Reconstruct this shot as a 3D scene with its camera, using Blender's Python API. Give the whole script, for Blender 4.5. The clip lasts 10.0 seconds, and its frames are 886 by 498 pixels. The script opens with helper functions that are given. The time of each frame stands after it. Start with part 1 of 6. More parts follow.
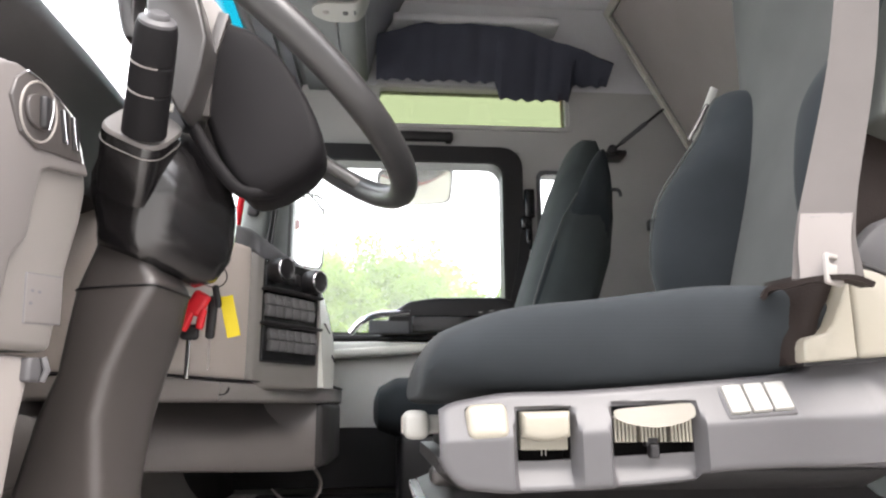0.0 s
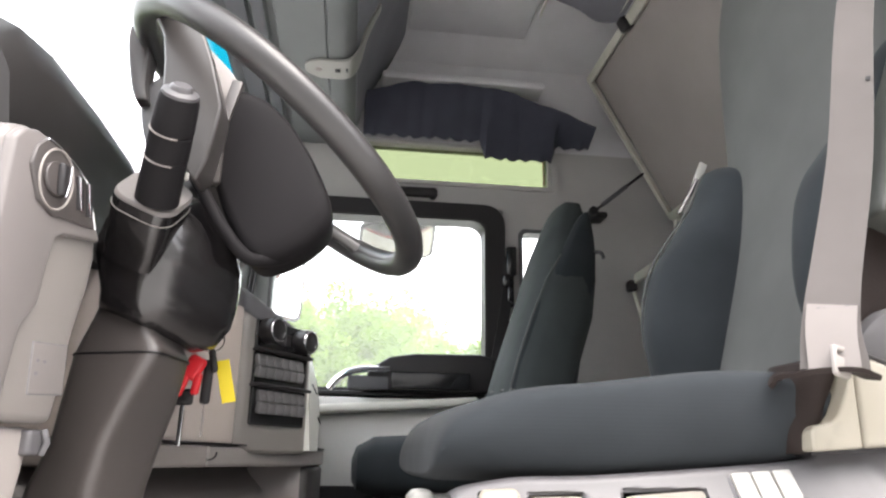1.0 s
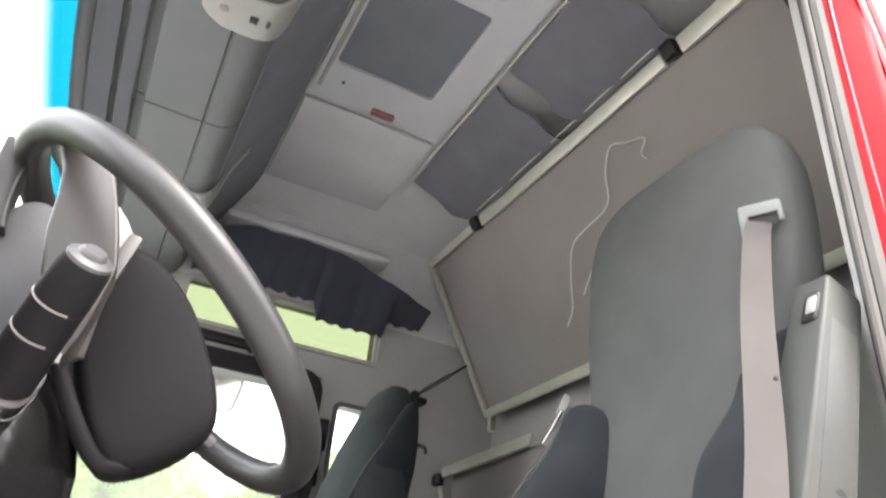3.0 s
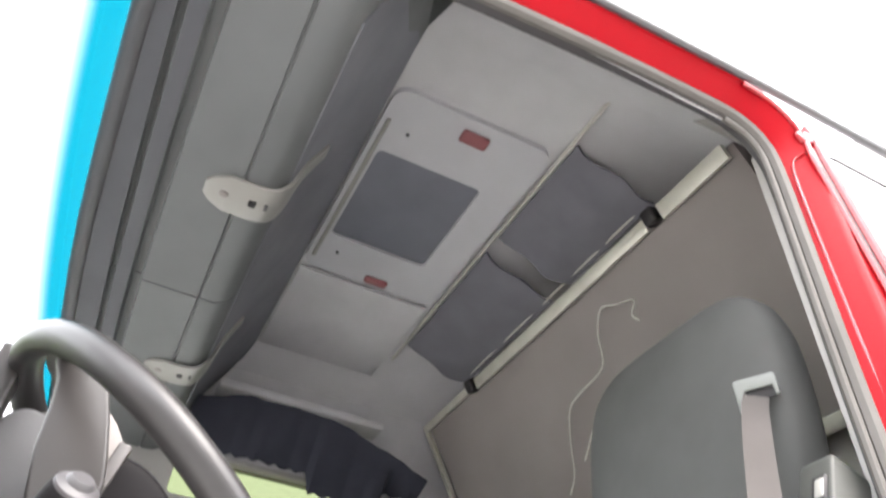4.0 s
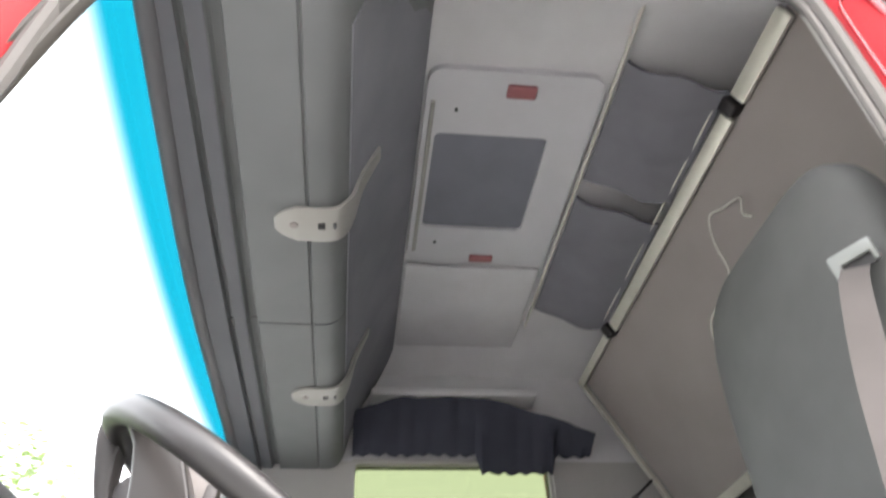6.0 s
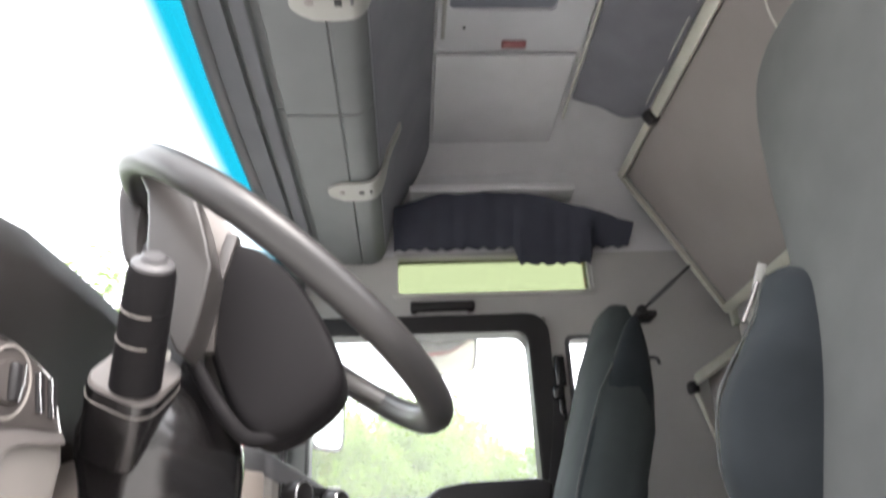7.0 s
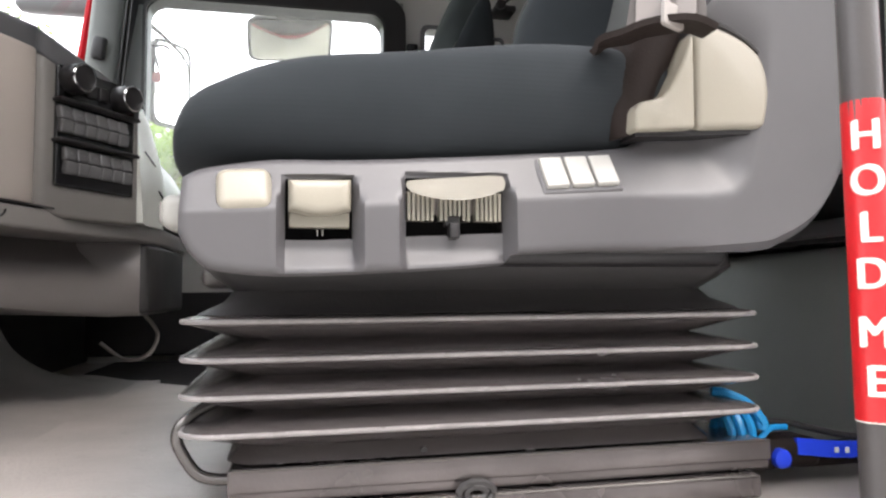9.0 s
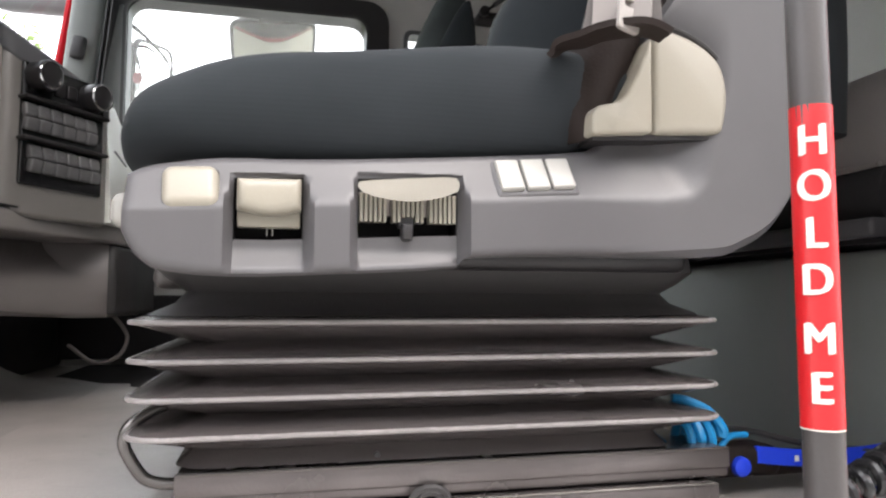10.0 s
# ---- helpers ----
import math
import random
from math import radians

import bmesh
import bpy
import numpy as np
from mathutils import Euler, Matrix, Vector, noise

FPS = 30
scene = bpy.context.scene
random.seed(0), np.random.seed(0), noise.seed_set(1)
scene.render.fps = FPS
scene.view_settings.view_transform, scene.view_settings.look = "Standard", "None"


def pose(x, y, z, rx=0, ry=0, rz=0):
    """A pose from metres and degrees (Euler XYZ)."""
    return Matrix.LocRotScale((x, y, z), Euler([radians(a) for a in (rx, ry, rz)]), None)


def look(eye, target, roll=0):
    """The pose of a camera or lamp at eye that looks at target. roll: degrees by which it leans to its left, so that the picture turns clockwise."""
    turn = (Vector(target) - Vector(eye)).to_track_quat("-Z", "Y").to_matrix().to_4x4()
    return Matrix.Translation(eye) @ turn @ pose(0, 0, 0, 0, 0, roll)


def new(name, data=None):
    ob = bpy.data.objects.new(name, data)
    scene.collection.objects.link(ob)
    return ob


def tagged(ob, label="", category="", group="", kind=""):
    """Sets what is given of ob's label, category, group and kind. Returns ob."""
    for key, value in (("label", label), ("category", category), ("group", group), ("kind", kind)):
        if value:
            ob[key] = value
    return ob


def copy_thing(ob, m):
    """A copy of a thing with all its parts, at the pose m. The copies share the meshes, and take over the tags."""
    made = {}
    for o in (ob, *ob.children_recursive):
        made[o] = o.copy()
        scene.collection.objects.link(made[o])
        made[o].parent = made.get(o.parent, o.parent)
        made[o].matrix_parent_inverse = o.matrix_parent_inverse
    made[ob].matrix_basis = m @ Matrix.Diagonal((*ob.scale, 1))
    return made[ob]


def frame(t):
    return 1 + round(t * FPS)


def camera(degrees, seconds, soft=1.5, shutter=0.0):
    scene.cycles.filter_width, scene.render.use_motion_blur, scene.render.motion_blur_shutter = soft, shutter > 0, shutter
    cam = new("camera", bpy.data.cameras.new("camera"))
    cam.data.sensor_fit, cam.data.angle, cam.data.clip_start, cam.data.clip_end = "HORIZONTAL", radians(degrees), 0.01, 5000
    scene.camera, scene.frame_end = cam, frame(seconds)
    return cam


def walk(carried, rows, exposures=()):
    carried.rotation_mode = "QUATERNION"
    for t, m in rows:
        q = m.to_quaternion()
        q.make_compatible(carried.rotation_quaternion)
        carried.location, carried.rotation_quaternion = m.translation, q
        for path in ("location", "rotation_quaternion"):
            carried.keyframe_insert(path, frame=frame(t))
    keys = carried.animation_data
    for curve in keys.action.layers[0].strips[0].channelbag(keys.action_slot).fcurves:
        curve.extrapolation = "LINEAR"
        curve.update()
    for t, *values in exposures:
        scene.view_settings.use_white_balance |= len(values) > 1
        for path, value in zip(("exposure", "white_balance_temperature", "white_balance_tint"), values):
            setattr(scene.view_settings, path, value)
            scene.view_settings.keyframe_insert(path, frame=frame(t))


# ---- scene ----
cam = camera(64.4, 10.0, soft=2.2, shutter=0.4)
METRES, EYE, TILT, LEAN, TURN = 0.9387, 1.70, 12.79, 0.36, -4.73
ROWS = [
    (0.0, 0.0007, 0.0006, -0.0004, 0.01, -0.02, -0.11),
    (0.5, -0.0159, -0.0040, 0.0123, -0.85, 1.84, -0.75),
    (1.0, -0.0460, -0.0046, 0.0313, -2.33, 3.95, -1.78),
    (1.5, -0.0907, 0.0135, 0.0503, -6.90, 6.41, -4.05),
    (2.0, -0.1374, 0.0492, 0.0742, -13.33, 10.03, -7.14),
    (3.5, -0.2231, 0.1197, 0.1416, -22.00, 23.58, -9.19),
    (4.0, -0.2240, 0.0818, 0.1669, -20.71, 30.27, -8.32),
    (4.5, -0.2102, 0.0487, 0.1886, -18.52, 34.33, -6.91),
    (5.0, -0.1746, 0.0223, 0.1982, -14.15, 35.45, -4.04),
    (6.5, -0.0248, 0.0810, 0.1567, 1.04, 19.76, 3.02),
    (7.0, -0.0206, 0.1170, 0.1065, 1.77, 12.16, 2.67),
    (7.5, 0.0015, 0.1287, 0.0398, -0.86, 3.32, 1.64),
    (8.0, 0.0457, 0.1296, -0.0301, -4.29, -2.16, 0.09),
    (8.5, 0.0937, 0.1273, -0.0840, -6.75, -6.03, -0.99),
    (9.0, 0.1236, 0.1295, -0.1276, -7.62, -8.81, -1.55),
    (9.5, 0.1399, 0.1300, -0.1346, -8.15, -9.05, -2.27),
    (10.0, 0.1528, 0.1323, -0.1315, -8.54, -8.23, -2.42),
]
walk(cam, [(t, pose(0, 0, EYE, TILT, LEAN, TURN) @ pose(METRES * x, METRES * y, METRES * z, 90 + pitch, roll, yaw)) for t, x, y, z, yaw, pitch, roll in ROWS],
     exposures=[(0, 2.84, 6600, 13), (1, 2.86, 6600, 13), (2, 3.02, 6600, 13), (3.5, 3.1, 6600, 13), (4.5, 2.75, 6600, 13), (5, 2.6, 6600, 13), (6.5, 3.0, 6600, 13), (7, 3.0, 6600, 13), (7.5, 3.0, 6600, 13), (8, 2.75, 6600, 13), (9, 2.5, 6600, 13), (10, 2.40, 6600, 13)])

# ---- world and light ----
world = bpy.data.worlds.new("overcast_sky")
scene.world = world
world.use_nodes = True
wn, wl = world.node_tree.nodes, world.node_tree.links
sky = wn.new("ShaderNodeTexSky")
sky.sky_type, sky.sun_disc = "NISHITA", False
sky.sun_elevation, sky.sun_rotation = radians(56), radians(148)
sky.dust_density, sky.air_density, sky.ozone_density = 4.0, 1.0, 1.0
cloud = wn.new("ShaderNodeMix")
cloud.data_type = "RGBA"
cloud.inputs[0].default_value = 0.72
cloud.inputs[7].default_value = (13.0, 13.2, 13.4, 1)
wl.new(sky.outputs[0], cloud.inputs[6])
wl.new(cloud.outputs[2], wn["Background"].inputs[0])
wn["Background"].inputs[1].default_value = 0.1
sun = new("sun", bpy.data.lights.new("sun", "SUN"))
sun.data.energy, sun.data.angle, sun.data.color = 0.5, radians(30), (1.0, 0.97, 0.92)
sun.matrix_world = look((0, 0, 7), (-2.5, 4.0, 0.0))


# ---- materials ----


def material(name, colour, rough=0.6, metal=0.0, vary=0.12, scale=6.0, bump=0.1, grain=350.0, spec=0.5, tint=None, wear=0.0, sheen=0.0):
    m = bpy.data.materials.new(name)
    m.use_nodes = True
    n, l = m.node_tree.nodes, m.node_tree.links
    b = n["Principled BSDF"]
    co = n.new("ShaderNodeTexCoord")
    big, fine = n.new("ShaderNodeTexNoise"), n.new("ShaderNodeTexNoise")
    big.inputs["Scale"].default_value, big.inputs["Detail"].default_value = scale, 6
    fine.inputs["Scale"].default_value, fine.inputs["Detail"].default_value = grain, 2
    l.new(co.outputs["Object"], big.inputs["Vector"])
    l.new(co.outputs["Object"], fine.inputs["Vector"])
    ramp = n.new("ShaderNodeMix")
    ramp.data_type = "RGBA"
    c2 = tint or tuple(c * (1 - vary * 2) for c in colour)
    ramp.inputs[6].default_value = (*[min(1, c * (1 + vary)) for c in colour], 1)
    ramp.inputs[7].default_value = (*c2, 1)
    l.new(big.outputs["Fac"], ramp.inputs[0])
    fin = n.new("ShaderNodeMix")
    fin.data_type, fin.blend_type = "RGBA", "MULTIPLY"
    fin.inputs[0].default_value = min(1.0, vary * 1.6)
    l.new(ramp.outputs[2], fin.inputs[6])
    l.new(fine.outputs["Color"], fin.inputs[7])
    hue = n.new("ShaderNodeHueSaturation")
    hue.inputs["Saturation"].default_value = 1.0
    last = ramp.outputs[2]
    if wear:
        spots = n.new("ShaderNodeTexNoise")
        spots.inputs["Scale"].default_value, spots.inputs["Detail"].default_value = 38, 8
        l.new(co.outputs["Object"], spots.inputs["Vector"])
        cut = n.new("ShaderNodeMapRange")
        cut.inputs[1].default_value, cut.inputs[2].default_value = 0.60, 0.72
        cut.inputs[4].default_value = wear
        l.new(spots.outputs["Fac"], cut.inputs[0])
        dirt = n.new("ShaderNodeMix")
        dirt.data_type = "RGBA"
        dirt.inputs[7].default_value = (*[c * 0.45 + 0.03 for c in colour], 1)
        l.new(cut.outputs[0], dirt.inputs[0])
        l.new(last, dirt.inputs[6])
        last = dirt.outputs[2]
    l.new(last, b.inputs["Base Color"])
    rr = n.new("ShaderNodeMapRange")
    rr.inputs[3].default_value, rr.inputs[4].default_value = max(0.03, rough - 0.1), min(1, rough + 0.1)
    l.new(big.outputs["Fac"], rr.inputs[0])
    l.new(rr.outputs[0], b.inputs["Roughness"])
    b.inputs["Metallic"].default_value = metal
    b.inputs["Specular IOR Level"].default_value = spec
    b.inputs["Sheen Weight"].default_value = sheen
    if bump:
        bp = n.new("ShaderNodeBump")
        bp.inputs["Strength"].default_value, bp.inputs["Distance"].default_value = bump, 0.002
        l.new(fine.outputs["Fac"], bp.inputs["Height"])
        l.new(bp.outputs[0], b.inputs["Normal"])
    return m


def woven(name, colour, other, pitch, axis=0, rough=0.9):
    """Cloth with fine ribs."""
    m = material(name, colour, rough, vary=0.15, scale=9, bump=0.0, grain=700, spec=0.15, tint=other, sheen=0.04)
    n, l = m.node_tree.nodes, m.node_tree.links
    co = n.new("ShaderNodeTexCoord")
    wave = n.new("ShaderNodeTexWave")
    wave.bands_direction = "XYZ"[axis]
    wave.inputs["Scale"].default_value = 0.314 / pitch
    wave.inputs["Distortion"].default_value = 0.6
    l.new(co.outputs["Object"], wave.inputs["Vector"])
    bp = n.new("ShaderNodeBump")
    bp.inputs["Strength"].default_value, bp.inputs["Distance"].default_value = 0.08, 0.0005
    l.new(wave.outputs["Fac"], bp.inputs["Height"])
    l.new(bp.outputs[0], n["Principled BSDF"].inputs["Normal"])
    return m


def glass(name, tint, gloss=0.4):
    m = bpy.data.materials.new(name)
    m.use_nodes = True
    n, l = m.node_tree.nodes, m.node_tree.links
    n.remove(n["Principled BSDF"])
    tr, gl, fr, mx = n.new("ShaderNodeBsdfTransparent"), n.new("ShaderNodeBsdfGlossy"), n.new("ShaderNodeLayerWeight"), n.new("ShaderNodeMixShader")
    pw, mul = n.new("ShaderNodeMath"), n.new("ShaderNodeMath")
    pw.operation, mul.operation = "POWER", "MULTIPLY_ADD"
    pw.inputs[1].default_value, mul.inputs[1].default_value, mul.inputs[2].default_value = 5.0, gloss, 0.03
    tr.inputs[0].default_value = (*tint, 1)
    gl.inputs["Roughness"].default_value = 0.02
    l.new(fr.outputs["Facing"], pw.inputs[0])
    l.new(pw.outputs[0], mul.inputs[0])
    l.new(mul.outputs[0], mx.inputs[0])
    l.new(tr.outputs[0], mx.inputs[1])
    l.new(gl.outputs[0], mx.inputs[2])
    l.new(mx.outputs[0], n["Material Output"].inputs[0])
    return m


GREY = material("grey_moulded_plastic", (0.0690, 0.0660, 0.0690), 0.46, wear=0.08, bump=0.07, grain=900)
GREYL = material("light_warm_grey_plastic", (0.245, 0.222, 0.205), 0.45, vary=0.08, bump=0.15, grain=900)
GREYD = material("dark_grey_plastic", (0.10, 0.10, 0.105), 0.5, bump=0.2, grain=900)
CLAY = material("brown_grey_plastic", (0.25, 0.225, 0.212), 0.42, vary=0.1, bump=0.15, grain=900)
BLACK = material("black_plastic", (0.016, 0.0145, 0.0155), 0.45, bump=0.12, grain=700, spec=0.4)
PILLAR = material("dark_grey_pillar_trim", (0.150, 0.158, 0.150), 0.55, vary=0.1, bump=0.25, grain=700)
# Dash grey lifted to make up for light the centre face lacks.
DASHF = material("light_lifted_dash_grey", (0.50, 0.445, 0.405), 0.42, vary=0.06, scale=5, bump=0.15, grain=900, wear=0.06)
BOXG = material("grey_green_box_panel", (0.20, 0.21, 0.20), 0.5, vary=0.12, scale=4, bump=0.2, grain=700)
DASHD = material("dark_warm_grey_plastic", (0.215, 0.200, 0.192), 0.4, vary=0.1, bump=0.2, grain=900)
# Dash grey set darker for the strongly lit side panel.
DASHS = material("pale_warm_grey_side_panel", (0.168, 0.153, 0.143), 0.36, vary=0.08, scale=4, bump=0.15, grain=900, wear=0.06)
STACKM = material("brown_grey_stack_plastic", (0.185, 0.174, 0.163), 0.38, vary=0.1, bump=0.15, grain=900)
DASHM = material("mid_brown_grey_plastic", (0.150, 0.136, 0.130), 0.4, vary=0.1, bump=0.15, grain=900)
KEYM = material("satin_black_keys", (0.105, 0.103, 0.105), 0.25, vary=0.1, bump=0.05)
STRIPM = material("dark_blue_grey_strip", (0.088, 0.090, 0.100), 0.55, vary=0.08, bump=0.2, grain=900)
WEBM = material("smooth_grey_spoke_cover", (0.047, 0.043, 0.0415), 0.34, vary=0.12, scale=8, bump=0.06, grain=1200)
CHEEK = material("pale_green_grey_plastic", (0.58, 0.59, 0.55), 0.42, vary=0.06, bump=0.12, grain=900)
WINGGLASS = material("bright_mirror_glass", (0.88, 0.89, 0.88), 0.02, metal=1.0, vary=0.0, bump=0.0)
BOOTG = material("brown_grey_boot_plastic", (0.056, 0.049, 0.0465), 0.34, vary=0.1, bump=0.15, grain=900)
HOODM = material("grained_dark_hood_plastic", (0.0145, 0.013, 0.0125), 0.55, vary=0.12, bump=0.25, grain=800, spec=0.3)
HUBM = material("matt_dark_hub_plastic", (0.0108, 0.0098, 0.0106), 0.62, vary=0.1, bump=0.2, grain=900, spec=0.12)
# Pale tone that paints the shine along the bellows ridges.
EDGE = material("painted_ridge_highlight", (0.26, 0.24, 0.235), 0.28, vary=0.3, scale=25, bump=0.05)
# Near black for footwell surfaces that paint deep shade, and the mattress band.
LININGD = material("near_black_lining", (0.045, 0.043, 0.044), 0.95, bump=0.6, grain=300, spec=0.1)
DARKST = material("dark_polished_steel", (0.16, 0.15, 0.145), 0.22, metal=0.7, vary=0.15, bump=0.03)
DOORP = material("pale_grey_door_plastic", (0.64, 0.63, 0.60), 0.4, vary=0.06, bump=0.12, grain=800, wear=0.06)
SPOKE = material("glossy_grey_spoke", (0.085, 0.082, 0.08), 0.22, vary=0.1, bump=0.04)
SHROUD = material("satin_black_shroud", (0.0125, 0.0113, 0.0117), 0.20, vary=0.1, scale=12, bump=0.9, grain=20, spec=0.75)
ARMREST = material("dark_olive_grey_plastic", (0.068, 0.07, 0.064), 0.52, bump=0.15, grain=900, wear=0.2, spec=0.3)
GLOSS = material("glossy_black_plastic", (0.012, 0.012, 0.013), 0.2, bump=0.0)
RUBBER = material("black_rubber", (0.03, 0.028, 0.028), 0.5, bump=0.15, grain=400, wear=0.1)
BELLOW = material("rubber_bellows", (0.080, 0.070, 0.069), 0.24, bump=0.12, grain=500, wear=0.0)
CREAM = material("cream_plastic", (0.25, 0.229, 0.186), 0.38, vary=0.06, bump=0.06, grain=600, wear=0.2)
IVORY = material("ivory_white_plastic", (0.32, 0.312, 0.288), 0.4, vary=0.05, bump=0.05, wear=0.12)
RAIL = material("aluminium_rail", (0.62, 0.61, 0.53), 0.42, metal=0.35, vary=0.08, scale=14, bump=0.05, wear=0.1)
STEEL = material("worn_black_steel", (0.13, 0.115, 0.113), 0.25, metal=0.5, vary=0.2, scale=20, bump=0.1, wear=0.35)
CHROME = material("chrome", (0.75, 0.75, 0.76), 0.15, metal=1.0, bump=0.0)
CLOTH = woven("charcoal_seat_cloth", (0.0235, 0.0274, 0.0305), (0.0155, 0.0183, 0.0205), 0.0040, 2)
CLOTHC = woven("blue_grey_seat_cloth", (0.086, 0.087, 0.084), (0.071, 0.0725, 0.0705), 0.0026, 2)
CLOTHP = woven("teal_grey_seat_cloth", (0.041, 0.048, 0.048), (0.030, 0.035, 0.036), 0.0026, 2)
LINER = material("grey_headliner_felt", (0.66, 0.655, 0.665), 0.95, vary=0.08, bump=0.5, grain=500, spec=0.1)
LINERD = material("dark_headliner_felt", (0.215, 0.222, 0.255), 0.95, vary=0.1, bump=0.5, grain=500, spec=0.1)
CONSOLE = material("overhead_console_plastic", (0.142, 0.149, 0.150), 0.55, vary=0.08, bump=0.2, grain=900)
BUNK = material("brown_grey_bunk_vinyl", (0.285, 0.258, 0.248), 0.8, vary=0.1, scale=3, bump=0.35, grain=450, spec=0.2)
NAVY = woven("dark_navy_curtain_cloth", (0.052, 0.055, 0.072), (0.038, 0.040, 0.054), 0.003, 0, 0.95)
BELT = woven("pale_grey_belt_webbing", (0.088, 0.079, 0.075), (0.072, 0.065, 0.061), 0.0016, 2, 0.7)
BELTL = woven("pale_belt_sleeve", (0.18, 0.163, 0.153), (0.155, 0.14, 0.132), 0.0016, 2, 0.6)
RED = material("red_body_paint", (0.315, 0.005, 0.010), 0.34, vary=0.05, scale=3, bump=0.0, spec=0.10)
# Same red as RED; the extra gloss puts highlights on the ridges.
REDG = material("extra_gloss_red_ridge", (0.315, 0.005, 0.010), 0.16, vary=0.05, scale=3, bump=0.0, spec=0.75)
PTRIM = material("olive_brown_pillar_trim", (0.044, 0.040, 0.032), 0.6, vary=0.15, scale=8, bump=0.2)
SEAL = material("grey_door_seal", (0.105, 0.098, 0.090), 0.7, bump=0.2)
MAT = material("rubber_floor_mat", (0.36, 0.335, 0.32), 0.42, vary=0.2, scale=5, bump=0.6, grain=220, wear=0.3)
WALLG = material("grey_wall_trim", (0.46, 0.448, 0.43), 0.8, vary=0.08, scale=4, bump=0.4, grain=500)
REDL = material("red_lens", (0.30, 0.11, 0.115), 0.4, bump=0.0)
KEYRED = material("red_key_fob", (0.75, 0.02, 0.03), 0.4, bump=0.0)
KEYYEL = material("yellow_key_tag", (0.80, 0.62, 0.01), 0.5, bump=0.0)
BLUE = material("sky_blue_plastic_coil", (0.01, 0.28, 0.62), 0.35, bump=0.0)
BLUED = material("deep_blue_strap", (0.012, 0.05, 0.62), 0.5, bump=0.1)
WHITE = material("white_lettering", (0.58, 0.567, 0.51), 0.5, bump=0.0, vary=0.04)
STICK = material("red_sticker_vinyl", (0.43, 0.009, 0.012), 0.4, vary=0.05, bump=0.05)
PIPING = material("pale_piping", (0.30, 0.32, 0.32), 0.7, bump=0.0)
RIMM = material("worn_rim_leather", (0.0325, 0.0310, 0.0310), 0.38, vary=0.15, scale=12, bump=0.10, grain=900)
HATCH = material("pale_grey_hatch_plastic", (0.545, 0.545, 0.565), 0.75, vary=0.05, bump=0.1)
REARF = material("dark_blue_grey_console_face", (0.215, 0.220, 0.245), 0.7, vary=0.1, bump=0.2)
NETC = woven("dark_grey_net_cloth", (0.158, 0.157, 0.175), (0.130, 0.129, 0.145), 0.004, 1, 0.95)
POLE = material("dark_grey_tube_paint", (0.047, 0.042, 0.041), 0.45, vary=0.15, scale=15, bump=0.1, wear=0.2)
BOOT = material("dark_brown_rubber", (0.019, 0.014, 0.0125), 0.6, bump=0.2, spec=0.10)
LEAF = material("leaf_green", (0.10, 0.16, 0.045), 0.6, vary=0.25, scale=1.5, bump=0.0, tint=(0.15, 0.21, 0.07))
leaf_n, leaf_l = LEAF.node_tree.nodes, LEAF.node_tree.links
through_leaf, leaf_mix = leaf_n.new("ShaderNodeBsdfTranslucent"), leaf_n.new("ShaderNodeMixShader")
through_leaf.inputs[0].default_value = (0.30, 0.42, 0.10, 1)
leaf_mix.inputs[0].default_value = 0.5
leaf_l.new(leaf_n["Principled BSDF"].outputs[0], leaf_mix.inputs[1])
leaf_l.new(through_leaf.outputs[0], leaf_mix.inputs[2])
leaf_l.new(leaf_mix.outputs[0], leaf_n["Material Output"].inputs[0])
BARK = material("bark", (0.09, 0.07, 0.05), 0.9, vary=0.2, scale=4, bump=0.6, grain=30)
# Ground tone raised so that it bounces light up into the cab.
GRASS = material("pale_concrete_yard", (0.40, 0.39, 0.37), 0.9, vary=0.25, scale=0.15, bump=0.4, grain=40, tint=(0.38, 0.37, 0.355))
# Tone of the unseen wall, chosen for how much light it sends back.
UNSEENW = material("light_bounce_wall", (0.40, 0.392, 0.378), 0.9, vary=0.2, scale=0.6, bump=0.5, grain=60, wear=0.2)
PANE = glass("clear_glass_with_haze_veil", (0.93, 0.96, 0.95))
# Milky translucent veil mixed into the glass; it paints haze over the view.
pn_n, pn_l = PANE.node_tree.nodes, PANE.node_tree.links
veil, veil_mix = pn_n.new("ShaderNodeBsdfTranslucent"), pn_n.new("ShaderNodeMixShader")
veil.inputs[0].default_value = (0.8, 0.8, 0.78, 1)
veil_mix.inputs[0].default_value = 0.07
pn_l.new(pn_n["Mix Shader"].outputs[0], veil_mix.inputs[1])
pn_l.new(veil.outputs[0], veil_mix.inputs[2])
pn_l.new(veil_mix.outputs[0], pn_n["Material Output"].inputs[0])
GREENPANE = glass("yellow_green_tinted_glass", (0.30, 0.325, 0.235))
MIRROR = material("mirror_glass", (0.30, 0.295, 0.255), 0.02, metal=1.0, vary=0.0, bump=0.0)
MIRROR.node_tree.nodes["Principled BSDF"].inputs["Roughness"].default_value = 0.03

# windscreen: clear glass with a cyan sun band that fades downwards
SCREEN = glass("windscreen_glass_with_cyan_band", (0.95, 0.97, 0.97))
sn, sl = SCREEN.node_tree.nodes, SCREEN.node_tree.links
sco, sxyz, smap, smix = sn.new("ShaderNodeTexCoord"), sn.new("ShaderNodeSeparateXYZ"), sn.new("ShaderNodeMapRange"), sn.new("ShaderNodeMix")
smix.data_type = "RGBA"
smap.interpolation_type = "SMOOTHSTEP"
smap.inputs[1].default_value, smap.inputs[2].default_value = 0.79, 0.97
